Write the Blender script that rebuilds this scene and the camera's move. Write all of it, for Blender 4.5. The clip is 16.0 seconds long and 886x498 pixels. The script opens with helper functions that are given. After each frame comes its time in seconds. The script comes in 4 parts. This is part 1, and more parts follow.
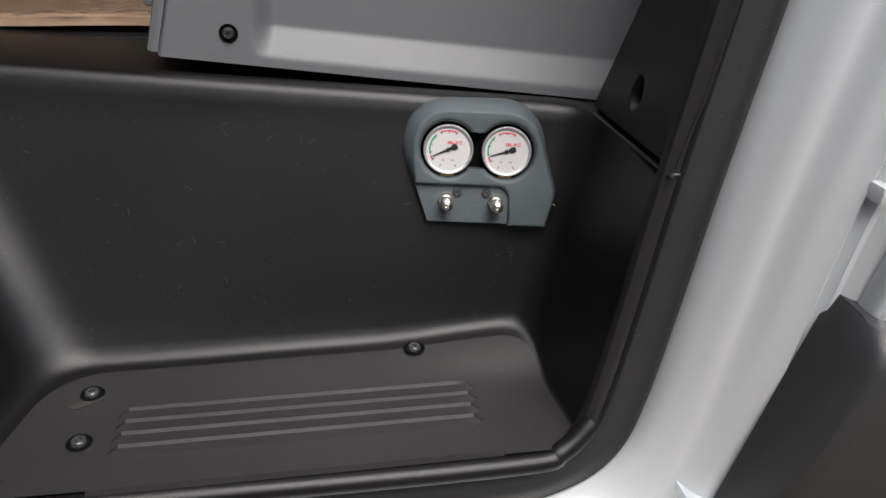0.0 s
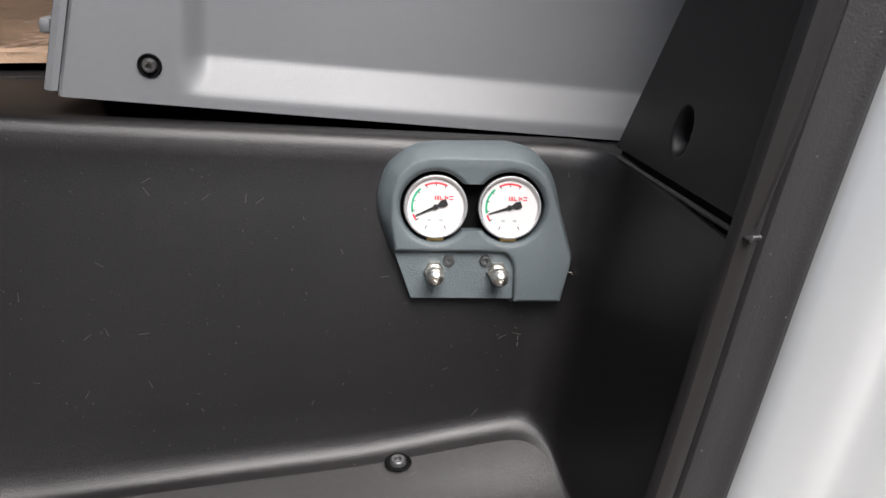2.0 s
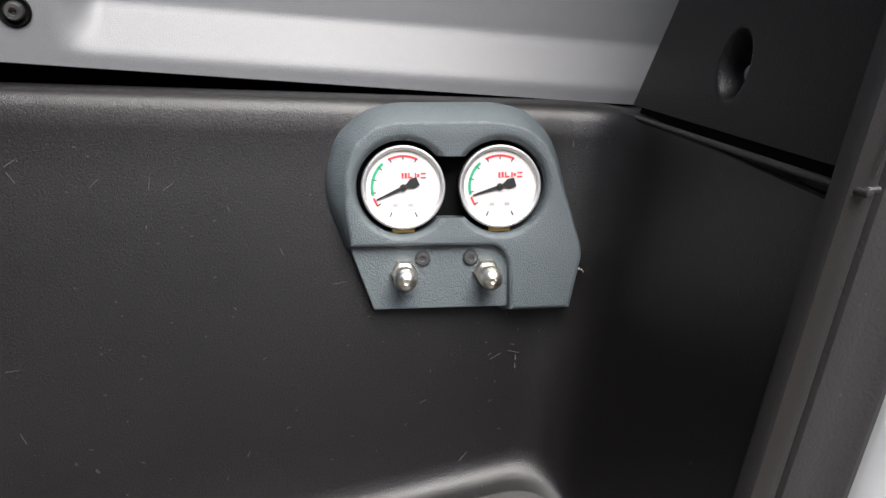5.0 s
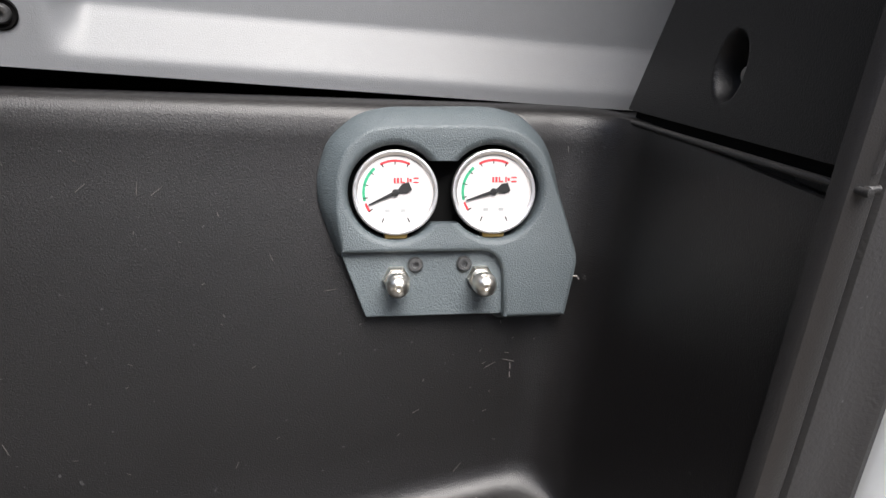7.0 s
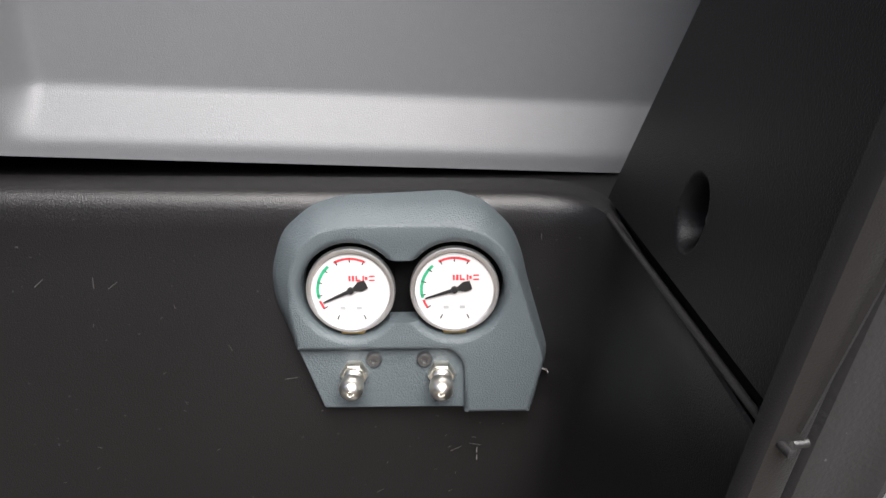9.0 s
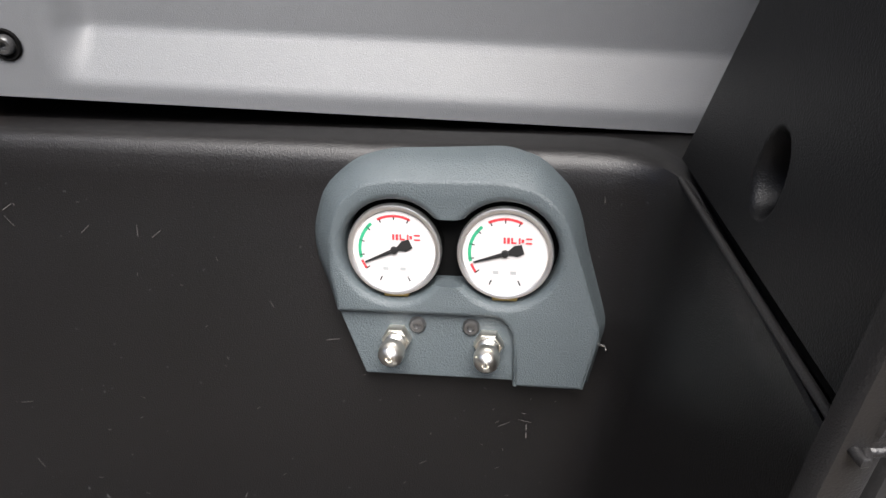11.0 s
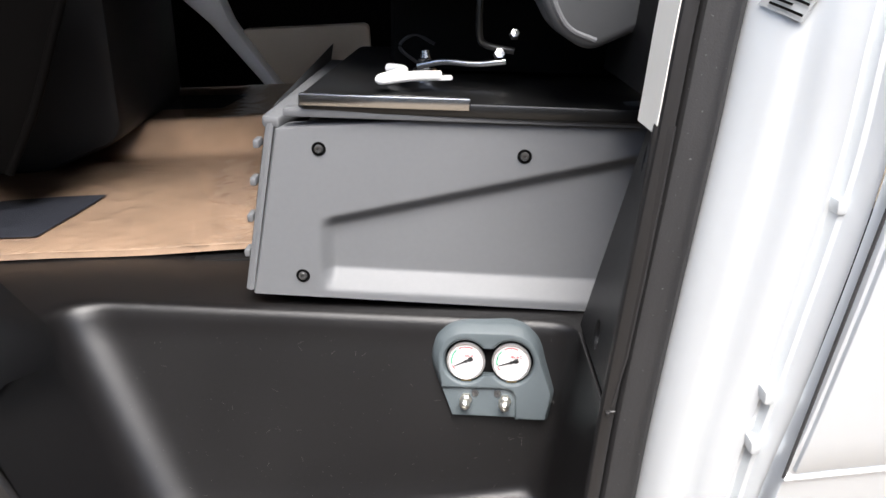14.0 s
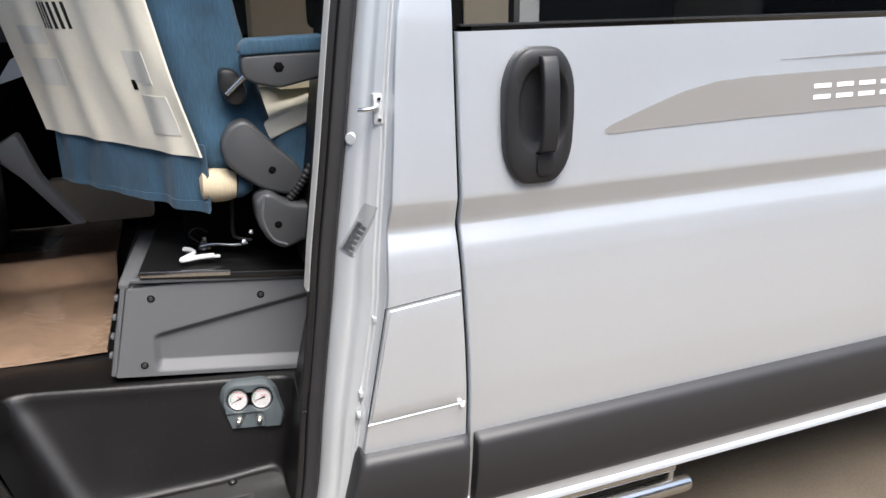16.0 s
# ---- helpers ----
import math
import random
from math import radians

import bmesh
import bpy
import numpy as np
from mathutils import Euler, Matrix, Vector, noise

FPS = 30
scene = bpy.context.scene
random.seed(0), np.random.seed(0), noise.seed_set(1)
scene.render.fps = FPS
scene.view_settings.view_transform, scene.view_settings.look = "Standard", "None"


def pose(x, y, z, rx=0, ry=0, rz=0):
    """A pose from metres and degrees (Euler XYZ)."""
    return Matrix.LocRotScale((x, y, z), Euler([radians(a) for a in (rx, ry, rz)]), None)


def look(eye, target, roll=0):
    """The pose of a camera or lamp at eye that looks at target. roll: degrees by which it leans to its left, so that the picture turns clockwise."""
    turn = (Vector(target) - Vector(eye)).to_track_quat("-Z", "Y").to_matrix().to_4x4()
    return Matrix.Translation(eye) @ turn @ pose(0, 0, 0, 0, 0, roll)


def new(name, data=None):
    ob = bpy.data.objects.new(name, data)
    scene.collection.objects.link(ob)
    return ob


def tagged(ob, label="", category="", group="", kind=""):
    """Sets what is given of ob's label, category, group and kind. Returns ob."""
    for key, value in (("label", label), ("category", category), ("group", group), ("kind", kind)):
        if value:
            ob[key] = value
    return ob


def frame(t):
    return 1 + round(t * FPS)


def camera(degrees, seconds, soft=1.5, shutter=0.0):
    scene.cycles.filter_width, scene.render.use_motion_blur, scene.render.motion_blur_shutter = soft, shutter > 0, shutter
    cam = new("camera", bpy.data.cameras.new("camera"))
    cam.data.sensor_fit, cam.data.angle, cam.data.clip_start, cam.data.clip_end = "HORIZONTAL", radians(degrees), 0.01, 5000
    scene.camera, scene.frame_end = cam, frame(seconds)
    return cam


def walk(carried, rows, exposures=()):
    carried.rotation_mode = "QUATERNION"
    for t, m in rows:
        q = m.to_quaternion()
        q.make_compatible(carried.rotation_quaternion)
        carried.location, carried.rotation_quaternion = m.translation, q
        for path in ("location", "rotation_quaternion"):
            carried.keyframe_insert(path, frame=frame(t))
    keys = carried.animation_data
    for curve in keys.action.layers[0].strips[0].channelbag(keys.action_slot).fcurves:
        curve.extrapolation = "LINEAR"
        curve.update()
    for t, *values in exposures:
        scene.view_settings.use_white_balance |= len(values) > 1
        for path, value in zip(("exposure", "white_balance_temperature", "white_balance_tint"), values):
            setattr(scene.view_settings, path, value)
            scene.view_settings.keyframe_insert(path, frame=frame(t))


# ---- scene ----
cam = camera(60.0, 16.0)
PATH = [
    (0, (-0.153, -0.434, 0.831), (0.205, 1.31, -0.081), 3.1),
    (0.5, (-0.154, -0.383, 0.808), (0.261, 1.381, -0.038), 3.4),
    (1, (-0.16, -0.347, 0.808), (0.313, 1.403, -0.038), 3.5),
    (1.5, (-0.151, -0.318, 0.794), (0.312, 1.452, -0.012), 3.0),
    (2, (-0.136, -0.289, 0.786), (0.3, 1.492, -0.014), 2.4),
    (2.5, (-0.127, -0.261, 0.775), (0.312, 1.529, -0.002), 2.2),
    (3, (-0.128, -0.237, 0.76), (0.356, 1.562, 0.032), 2.8),
    (3.5, (-0.119, -0.215, 0.749), (0.366, 1.598, 0.058), 2.6),
    (4, (-0.105, -0.193, 0.743), (0.349, 1.632, 0.062), 2.1),
    (4.5, (-0.099, -0.18, 0.738), (0.348, 1.63, 0.013), 1.2),
    (5, (-0.111, -0.182, 0.717), (0.409, 1.608, -0.008), 1.3),
    (7.5, (-0.107, -0.174, 0.71), (0.424, 1.629, 0.025), 1.3),
    (8, (-0.11, -0.158, 0.746), (0.455, 1.581, -0.065), 0.4),
    (8.5, (-0.078, -0.143, 0.789), (0.378, 1.568, -0.142), -0.4),
    (9, (-0.029, -0.128, 0.807), (0.246, 1.586, -0.186), -0.7),
    (9.2, (-0.028, -0.126, 0.793), (0.227, 1.591, -0.2), -0.5),
    (11.3, (-0.003, -0.108, 0.788), (0.001, 1.591, -0.267), -2.9),
    (11.5, (-0.004, -0.117, 0.8), (-0.001, 1.584, -0.252), -3.0),
    (12, (-0.01, -0.149, 0.822), (-0.031, 1.577, -0.188), -3.2),
    (12.5, (-0.025, -0.205, 0.841), (-0.039, 1.556, -0.106), -2.5),
    (13, (-0.056, -0.294, 0.879), (0.009, 1.496, -0.01), -0.8),
    (13.5, (-0.067, -0.408, 0.961), (-0.012, 1.411, 0.132), -1.4),
    (14, (-0.053, -0.563, 1.052), (-0.031, 1.286, 0.291), -2.6),
    (14.3, (-0.05, -0.696, 1.119), (-0.012, 1.165, 0.388), -2.6),
    (14.5, (-0.053, -0.796, 1.193), (0.009, 1.057, 0.443), -2.9),
    (15, (-0.06, -1.044, 1.356), (0.051, 0.806, 0.605), -3.5),
    (15.5, (-0.13, -1.298, 1.426), (0.256, 0.546, 0.755), -1.6),
    (16, (-0.077, -1.388, 1.471), (0.536, 0.402, 0.823), -0.7),
]
walk(cam, [(t, look(eye, target, roll)) for t, eye, target, roll in PATH],
     [(0, 0.6), (1.5, 1.2), (3.5, 1.55), (5, 1.45), (8, 1.6), (9, 1.5), (11.5, 1.5), (12.5, 1.6), (13.5, 1.78), (14, 1.88), (14.5, 1.6), (15.5, 1.25), (16, 1.15)])

# ---- light ----
world = bpy.data.worlds.new("sky")
scene.world = world
world.use_nodes = True
wn = world.node_tree.nodes
sky = wn.new("ShaderNodeTexSky")
sky.sky_type = "NISHITA"
sky.sun_disc = False
sky.sun_elevation, sky.sun_rotation = radians(60), radians(172)
sky.dust_density, sky.ozone_density, sky.air_density = 3.0, 1.0, 1.0
wn["Background"].inputs["Strength"].default_value = 0.13
world.node_tree.links.new(sky.outputs["Color"], wn["Background"].inputs["Color"])
sun = new("sun", bpy.data.lights.new("sun", "SUN"))
sun.data.energy, sun.data.angle, sun.data.color = 2.9, radians(40), (1.0, 0.98, 0.962)
sun.matrix_world = look((0.35, -2.5, 4.4), (0, 0, 0))


# ---- materials ----
def surface(name, base, rough=0.5, metal=0.0, vary=0.15, scale=30.0, bump=0.0, bump_scale=400.0,
            coat=0.0, sheen=0.0, spec=0.5, second=None, wear=0.0, specks=0.0, stretch=None):
    """Principled surface with two scales of variation and fine relief."""
    m = bpy.data.materials.new(name)
    m.use_nodes = True
    n, l = m.node_tree.nodes, m.node_tree.links
    p = n["Principled BSDF"]
    tc = n.new("ShaderNodeTexCoord")
    big, small = n.new("ShaderNodeTexNoise"), n.new("ShaderNodeTexNoise")
    big.inputs["Scale"].default_value, big.inputs["Detail"].default_value = scale * 0.2, 3
    small.inputs["Scale"].default_value, small.inputs["Detail"].default_value = scale * 6, 4
    source = tc.outputs["Object"]
    if stretch:
        mp = n.new("ShaderNodeMapping")
        mp.inputs["Scale"].default_value = stretch
        l.new(source, mp.inputs["Vector"])
        source = mp.outputs["Vector"]
    l.new(tc.outputs["Object"], big.inputs["Vector"])
    l.new(source, small.inputs["Vector"])
    mix = n.new("ShaderNodeMix")
    mix.data_type = "RGBA"
    lo = second or tuple(c * (1 - vary) for c in base)
    hi = tuple(min(1, c * (1 + vary)) for c in base)
    mix.inputs["A"].default_value, mix.inputs["B"].default_value = (*lo, 1), (*hi, 1)
    add = n.new("ShaderNodeMath")
    add.operation = "MULTIPLY_ADD"
    add.inputs[1].default_value = 0.5
    half = n.new("ShaderNodeMath")
    half.operation = "MULTIPLY"
    half.inputs[1].default_value = 0.5
    l.new(small.outputs["Fac"], half.inputs[0])
    l.new(big.outputs["Fac"], add.inputs[0])
    l.new(half.outputs[0], add.inputs[2])
    l.new(add.outputs[0], mix.inputs["Factor"])
    l.new(mix.outputs["Result"], p.inputs["Base Color"])
    if specks:
        dust = n.new("ShaderNodeTexNoise")
        dust.inputs["Scale"].default_value, dust.inputs["Detail"].default_value = 420, 0
        l.new(tc.outputs["Object"], dust.inputs["Vector"])
        cut = n.new("ShaderNodeMapRange")
        cut.inputs["From Min"].default_value, cut.inputs["From Max"].default_value = 0.835, 0.88
        l.new(dust.outputs["Fac"], cut.inputs["Value"])
        dusty = n.new("ShaderNodeMix")
        dusty.data_type = "RGBA"
        dusty.inputs["B"].default_value = (specks, specks, specks, 1)
        l.new(cut.outputs["Result"], dusty.inputs["Factor"])
        l.new(mix.outputs["Result"], dusty.inputs["A"])
        l.new(dusty.outputs["Result"], p.inputs["Base Color"])
    rr = n.new("ShaderNodeMapRange")
    rr.inputs["To Min"].default_value, rr.inputs["To Max"].default_value = max(0.02, rough - 0.07 - wear), min(1, rough + 0.07)
    l.new(big.outputs["Fac"], rr.inputs["Value"])
    l.new(rr.outputs["Result"], p.inputs["Roughness"])
    p.inputs["Metallic"].default_value = metal
    p.inputs["Coat Weight"].default_value = coat
    p.inputs["Coat Roughness"].default_value = 0.12
    p.inputs["Sheen Weight"].default_value = sheen
    p.inputs["Specular IOR Level"].default_value = spec
    if bump:
        grain = n.new("ShaderNodeTexNoise")
        grain.inputs["Scale"].default_value, grain.inputs["Detail"].default_value = bump_scale, 2
        l.new(source, grain.inputs["Vector"])
        b = n.new("ShaderNodeBump")
        b.inputs["Strength"].default_value, b.inputs["Distance"].default_value = bump, 0.001
        l.new(grain.outputs["Fac"], b.inputs["Height"])
        l.new(b.outputs["Normal"], p.inputs["Normal"])
    return m


well_mat = surface("black_grained_plastic", (0.0058, 0.0053, 0.0054), 0.37, vary=0.35, spec=0.40, specks=0.035, bump=0.25, bump_scale=1500)
# Scuffed tread plastic, lightened further for the sky light it reflects.
tread_mat = surface("scuffed_skylit_plastic", (0.025, 0.0238, 0.0240), 0.38, vary=0.45, scale=40, specks=0.05, bump=0.3, bump_scale=1500)
trim_mat = surface("dark_trim_plastic", (0.006, 0.006, 0.0064), 0.42, vary=0.2, spec=0.22, bump=0.25, bump_scale=1500)
grey_mat = surface("charcoal_plastic", (0.105, 0.108, 0.113), 0.45, vary=0.1, bump=0.2, bump_scale=1800)
# Charcoal copy darkened for the weaker light on the seat's arm parts.
arm_mat = surface("shaded_charcoal_plastic", (0.055, 0.057, 0.060), 0.45, vary=0.1, bump=0.2, bump_scale=1800)
house_mat = surface("slate_housing_plastic", (0.068, 0.083, 0.090), 0.5, vary=0.12, bump=0.5, bump_scale=1300)
pale_mat = surface("cream_paint", (0.72, 0.70, 0.64), 0.5, vary=0.04)
# Black edge plastic coloured lighter for the light its front face catches.
edge_mat = surface("lit_edge_plastic", (0.013, 0.0122, 0.0122), 0.42, vary=0.3, bump=0.25, bump_scale=1500)
seal_mat = surface("dusty_seal_rubber", (0.018, 0.0175, 0.018), 0.6, vary=0.3, scale=60, specks=0.10, bump=0.3, bump_scale=600)
rubber_mat = surface("black_rubber", (0.016, 0.0158, 0.0165), 0.55, vary=0.3, bump=0.2, bump_scale=700)
silver_mat = surface("silver_paint", (0.775, 0.812, 0.845), 0.32, metal=0.66, vary=0.03, coat=0.6, scale=12)
jamb_mat = surface("silver_jamb_paint", (0.67, 0.69, 0.70), 0.40, metal=0.4, vary=0.04, coat=0.4, scale=12)
mould_mat = surface("grey_moulding_plastic", (0.027, 0.0266, 0.028), 0.45, vary=0.12, bump=0.2, bump_scale=900)
chrome_mat = surface("nickel", (0.85, 0.82, 0.75), 0.30, metal=1.0, vary=0.08)
steel_mat = surface("bright_steel", (0.75, 0.74, 0.72), 0.22, metal=1.0, vary=0.05)
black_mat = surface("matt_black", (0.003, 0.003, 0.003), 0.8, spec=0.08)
screw_mat = surface("black_screw_steel", (0.16, 0.16, 0.16), 0.30, metal=0.8, vary=0.2)
dial_mat = surface("white_dial", (0.50, 0.485, 0.48), 0.5, vary=0.02)
bezel_mat = surface("satin_bezel", (0.86, 0.85, 0.84), 0.38, metal=1.0, vary=0.05)
red_mat = surface("red_print", (0.55, 0.03, 0.04), 0.5)
green_mat = surface("green_print", (0.02, 0.28, 0.14), 0.5)
needle_mat = surface("black_needle", (0.015, 0.015, 0.015), 0.4)
brass_mat = surface("brass", (0.6, 0.42, 0.16), 0.3, metal=1.0)
carpet_mat = surface("brown_carpet", (0.37, 0.25, 0.165), 0.95, vary=0.55, scale=110, bump=0.9, bump_scale=700, sheen=0.3)
pad_mat = surface("blue_black_heel_pad", (0.03, 0.035, 0.05), 0.8, vary=0.25, bump=0.6, bump_scale=600)
denim_mat = surface("blue_corduroy", (0.030, 0.076, 0.122), 0.9, vary=0.95, scale=60, bump=1.0, bump_scale=350, sheen=0.08, stretch=(1, 1, 0.10))
cream_mat = surface("cream_fabric", (0.80, 0.75, 0.62), 0.9, vary=0.12, scale=25, bump=0.6, bump_scale=900, sheen=0.3)
beige_mat = surface("beige_panel", (0.50, 0.43, 0.33), 0.6, vary=0.06)
# Near-black base: the cab's deep shade is put into the colour.
dash_mat = surface("cab_shade_plastic", (0.0018, 0.0015, 0.0014), 0.75, vary=0.2, spec=0.05)
decal_mat = surface("brown_grey_decal", (0.29, 0.278, 0.262), 0.35, metal=0.2, vary=0.03, coat=0.5)
handle_mat = surface("black_handle_plastic", (0.018, 0.018, 0.019), 0.45, vary=0.15, bump=0.2, bump_scale=900)
plate_mat = surface("glossy_black_steel", (0.006, 0.006, 0.006), 0.38, vary=0.3, coat=0.5)
print_mat = surface("white_print", (0.85, 0.85, 0.83), 0.4, vary=0.02)
label_mat = surface("grey_label", (0.30, 0.31, 0.31), 0.5, vary=0.1)
ground_mat = surface("brown_gravel", (0.098, 0.078, 0.055), 0.9, vary=0.55, scale=18, bump=1.0, bump_scale=90)
flat_white = surface("white_paint_metal", (0.8, 0.8, 0.78), 0.5, vary=0.03)
# Pale lining coloured dark grey so the cab reads as shaded.
lining_mat = surface("shade_darkened_lining", (0.10, 0.098, 0.095), 0.8, vary=0.06)


def clear(name, tint=(1, 1, 1), gloss=0.0, rough=0.02):
    m = bpy.data.materials.new(name)
    m.use_nodes = True
    n, l = m.node_tree.nodes, m.node_tree.links
    n.remove(n["Principled BSDF"])
    see, shine, mix, fr = (n.new("ShaderNode" + k) for k in ("BsdfTransparent", "BsdfGlossy", "MixShader", "Fresnel"))
    see.inputs["Color"].default_value = (*tint, 1)
    shine.inputs["Roughness"].default_value = rough
    fr.inputs["IOR"].default_value = 1.45
    boost = n.new("ShaderNodeMath")
    boost.operation = "MULTIPLY_ADD"
    boost.inputs[1].default_value, boost.inputs[2].default_value = 1.2, gloss
    l.new(fr.outputs[0], boost.inputs[0])
    l.new(boost.outputs[0], mix.inputs["Fac"])
    l.new(see.outputs[0], mix.inputs[1])
    l.new(shine.outputs[0], mix.inputs[2])
    l.new(mix.outputs[0], n["Material Output"].inputs["Surface"])
    return m


film_mat = clear("clear_film", (0.97, 0.965, 0.96), 0.05, 0.14)
tint_mat = clear("tinted_glass", (0.60, 0.61, 0.62), 0.04)


# ---- mesh helpers ----
def part(name, bm, material, parent=None, label="", smooth=True):
    me = bpy.data.meshes.new(name)
    bmesh.ops.recalc_face_normals(bm, faces=bm.faces)
    bm.to_mesh(me)
    bm.free()
    me.materials.append(material)
    if smooth:
        me.shade_smooth()
        me.set_sharp_from_angle(angle=radians(38))
    ob = new(name, me)
    if parent:
        ob.parent = parent
    if label:
        ob["label"] = label
    return ob


def thing(name, label, category, m=None, group="", kind=""):
    ob = new(name)
    ob.empty_display_size = 0.05
    if m is not None:
        ob.matrix_world = m
    return tagged(ob, label, category, group, kind)


def loft(rows, closed=False, cap=False):
    """A sheet through rows of points; closed joins each row's ends."""
    bm = bmesh.new()
    vs = [[bm.verts.new(p) for p in row] for row in rows]
    k = len(rows[0])
    for a, b in zip(vs, vs[1:]):
        for i in range(k if closed else k - 1):
            j = (i + 1) % k
            bm.faces.new((a[i], a[j], b[j], b[i]))
    if cap:
        bm.faces.new(vs[0])
        bm.faces.new(vs[-1])
    return bm


def bevelled(bm, r, seg=2, angle=30):
    es = [e for e in bm.edges if len(e.link_faces) == 2 and e.calc_face_angle(0) > radians(angle)]
    bmesh.ops.bevel(bm, geom=es, offset=r, segments=seg, affect="EDGES", profile=0.5, clamp_overlap=True)
    return bm


def block(x0, x1, y0, y1, z0, z1, r=0.003, seg=2):
    bm = bmesh.new()
    bmesh.ops.create_cube(bm, size=1)
    for v in bm.verts:
        v.co = ((x0 + x1) / 2 + v.co.x * (x1 - x0), (y0 + y1) / 2 + v.co.y * (y1 - y0), (z0 + z1) / 2 + v.co.z * (z1 - z0))
    return bevelled(bm, r, seg) if r else bm


def prism(points, a, b, axis="y", r=0.0, seg=2):
    """A polygon given in the two other axes, thick from a to b along axis."""
    def put(p, d):
        return {"x": (d, p[0], p[1]), "y": (p[0], d, p[1]), "z": (p[0], p[1], d)}[axis]
    bm = loft([[put(p, a) for p in points], [put(p, b) for p in points]], closed=True, cap=True)
    bmesh.ops.recalc_face_normals(bm, faces=bm.faces)
    return bevelled(bm, r, seg) if r else bm


def rounded(points, radii, n=6):
    """A polygon with its corners rounded."""
    out = []
    k = len(points)
    for i, p in enumerate(points):
        r = radii[i] if isinstance(radii, (list, tuple)) else radii
        p, a, b = Vector(p), Vector(points[i - 1]), Vector(points[(i + 1) % k])
        if r <= 0:
            out.append(tuple(p))
            continue
        u, v = (a - p), (b - p)
        d = min(r, 0.49 * u.length, 0.49 * v.length)
        s, e = p + u.normalized() * d, p + v.normalized() * d
        for j in range(n + 1):
            t = j / n
            out.append(tuple((1 - t) ** 2 * s + 2 * t * (1 - t) * p + t * t * e))
    return out


def smooth_path(points, n=6):
    """A soft curve through points."""
    P = [Vector(p) for p in points]
    P = [2 * P[0] - P[1]] + P + [2 * P[-1] - P[-2]]
    out = []
    for i in range(1, len(P) - 2):
        for j in range(n):
            t = j / n
            a, b, c, d = P[i - 1:i + 3]
            out.append(0.5 * ((2 * b) + (c - a) * t + (2 * a - 5 * b + 4 * c - d) * t * t + (3 * b - a - 3 * c + d) * t ** 3))
    return out + [P[-2]]


def tube(points, r, sides=10, cap=True, radii=None):
    P = [Vector(p) for p in points]
    rows = []
    up = Vector((0.123, 0.2, 0.97))
    for i, p in enumerate(P):
        d = (P[min(i + 1, len(P) - 1)] - P[max(i - 1, 0)]).normalized()
        a = d.cross(up).normalized()
        b = d.cross(a)
        rr = radii[i] if radii else r
        rows.append([p + rr * (math.cos(t) * a + math.sin(t) * b) for t in [2 * math.pi * k / sides for k in range(sides)]])
    return loft(rows, closed=True, cap=cap)


def lathe(profile, m=None, sides=40, cap=False):
    """Turns (radius, height) about the local z axis."""
    rows = [[Vector((r * math.cos(t), r * math.sin(t), h)) for t in [2 * math.pi * k / sides for k in range(sides)]] for r, h in profile]
    bm = loft(rows, closed=True, cap=cap)
    if m is not None:
        bm.transform(m)
    return bm


def screw(name, parent, m, r=0.008, mat=None):
    """A recessed socket screw looking along local z."""
    s = part(name, lathe([(0.0005, 0.0012), (r * 0.28, 0.0012), (r * 0.30, 0.0040), (r * 0.55, 0.0042), (r * 0.68, 0.003), (r * 0.72, 0.0005)], m, 20), mat or screw_mat, parent, "dark steel socket screw")
    part("recess", lathe([(r * 0.72, 0.0008), (r * 0.9, 0.0008), (r * 1.05, 0.0022), (r * 1.15, 0.0010)], m, 20), black_mat, s)
    return s


def facing(x, y, z, rx=90, rz=0):
    """A pose whose local z points out of a wall that looks towards the viewer."""
    return pose(x, y, z, rx, 0, rz)


# ---- outdoors ----
bm = bmesh.new()
bmesh.ops.create_grid(bm, x_segments=60, y_segments=60, size=1)
for v in bm.verts:
    s = lambda q: math.copysign(abs(q) ** 3, q) * 120
    v.co = (s(v.co.x), s(v.co.y), 0)
    v.co.z = 0.012 * noise.noise((v.co.x * 2, v.co.y * 2, 0)) if max(abs(v.co.x), abs(v.co.y)) < 4 else 0
tagged(part("ground", bm, ground_mat), "brown sandy gravel yard", "ground", kind="structure")

# Unseen wall added behind the camera to cut low sky light.
tagged(part("horizon_blocker", block(-14, 14, -6.4, -6.0, 0, 3.4, 0.02), surface("horizon_blocker_grey", (0.10, 0.10, 0.10), 0.9, vary=0.3, scale=3, bump=0.5, bump_scale=60)), "unseen dark grey wall added to block horizon light", "wall", kind="structure")

# ---- the van's side ----
van = thing("camper_van", "silver camper van with its cab door open", "camper van")

# trim edge of the door opening, from the front over the sill up the rear pillar: x, z, width of the painted jamb
OPENING = [(-1.00, 1.00, 0.15), (-0.80, 0.945, 0.15), (-0.66, 0.865, 0.15), (-0.55, 0.755, 0.15), (-0.49, 0.655, 0.15), (-0.455, 0.56, 0.15),
           (-0.43, 0.48, 0.14), (-0.395, 0.425, 0.12), (-0.34, 0.398, 0.10), (-0.22, 0.392, 0.09), (-0.08, 0.389, 0.09), (0.00, 0.391, 0.09), (0.035, 0.398, 0.09),
           (0.060, 0.416, 0.09), (0.072, 0.456, 0.09), (0.083, 0.537, 0.09), (0.094, 0.635, 0.092), (0.110, 0.755, 0.10), (0.130, 0.897, 0.106),
           (0.143, 1.00, 0.100), (0.168, 1.17, 0.090), (0.206, 1.451, 0.076), (0.255, 1.75, 0.075)]
ring = smooth_path([(x, w, z) for x, z, w in OPENING], 5)


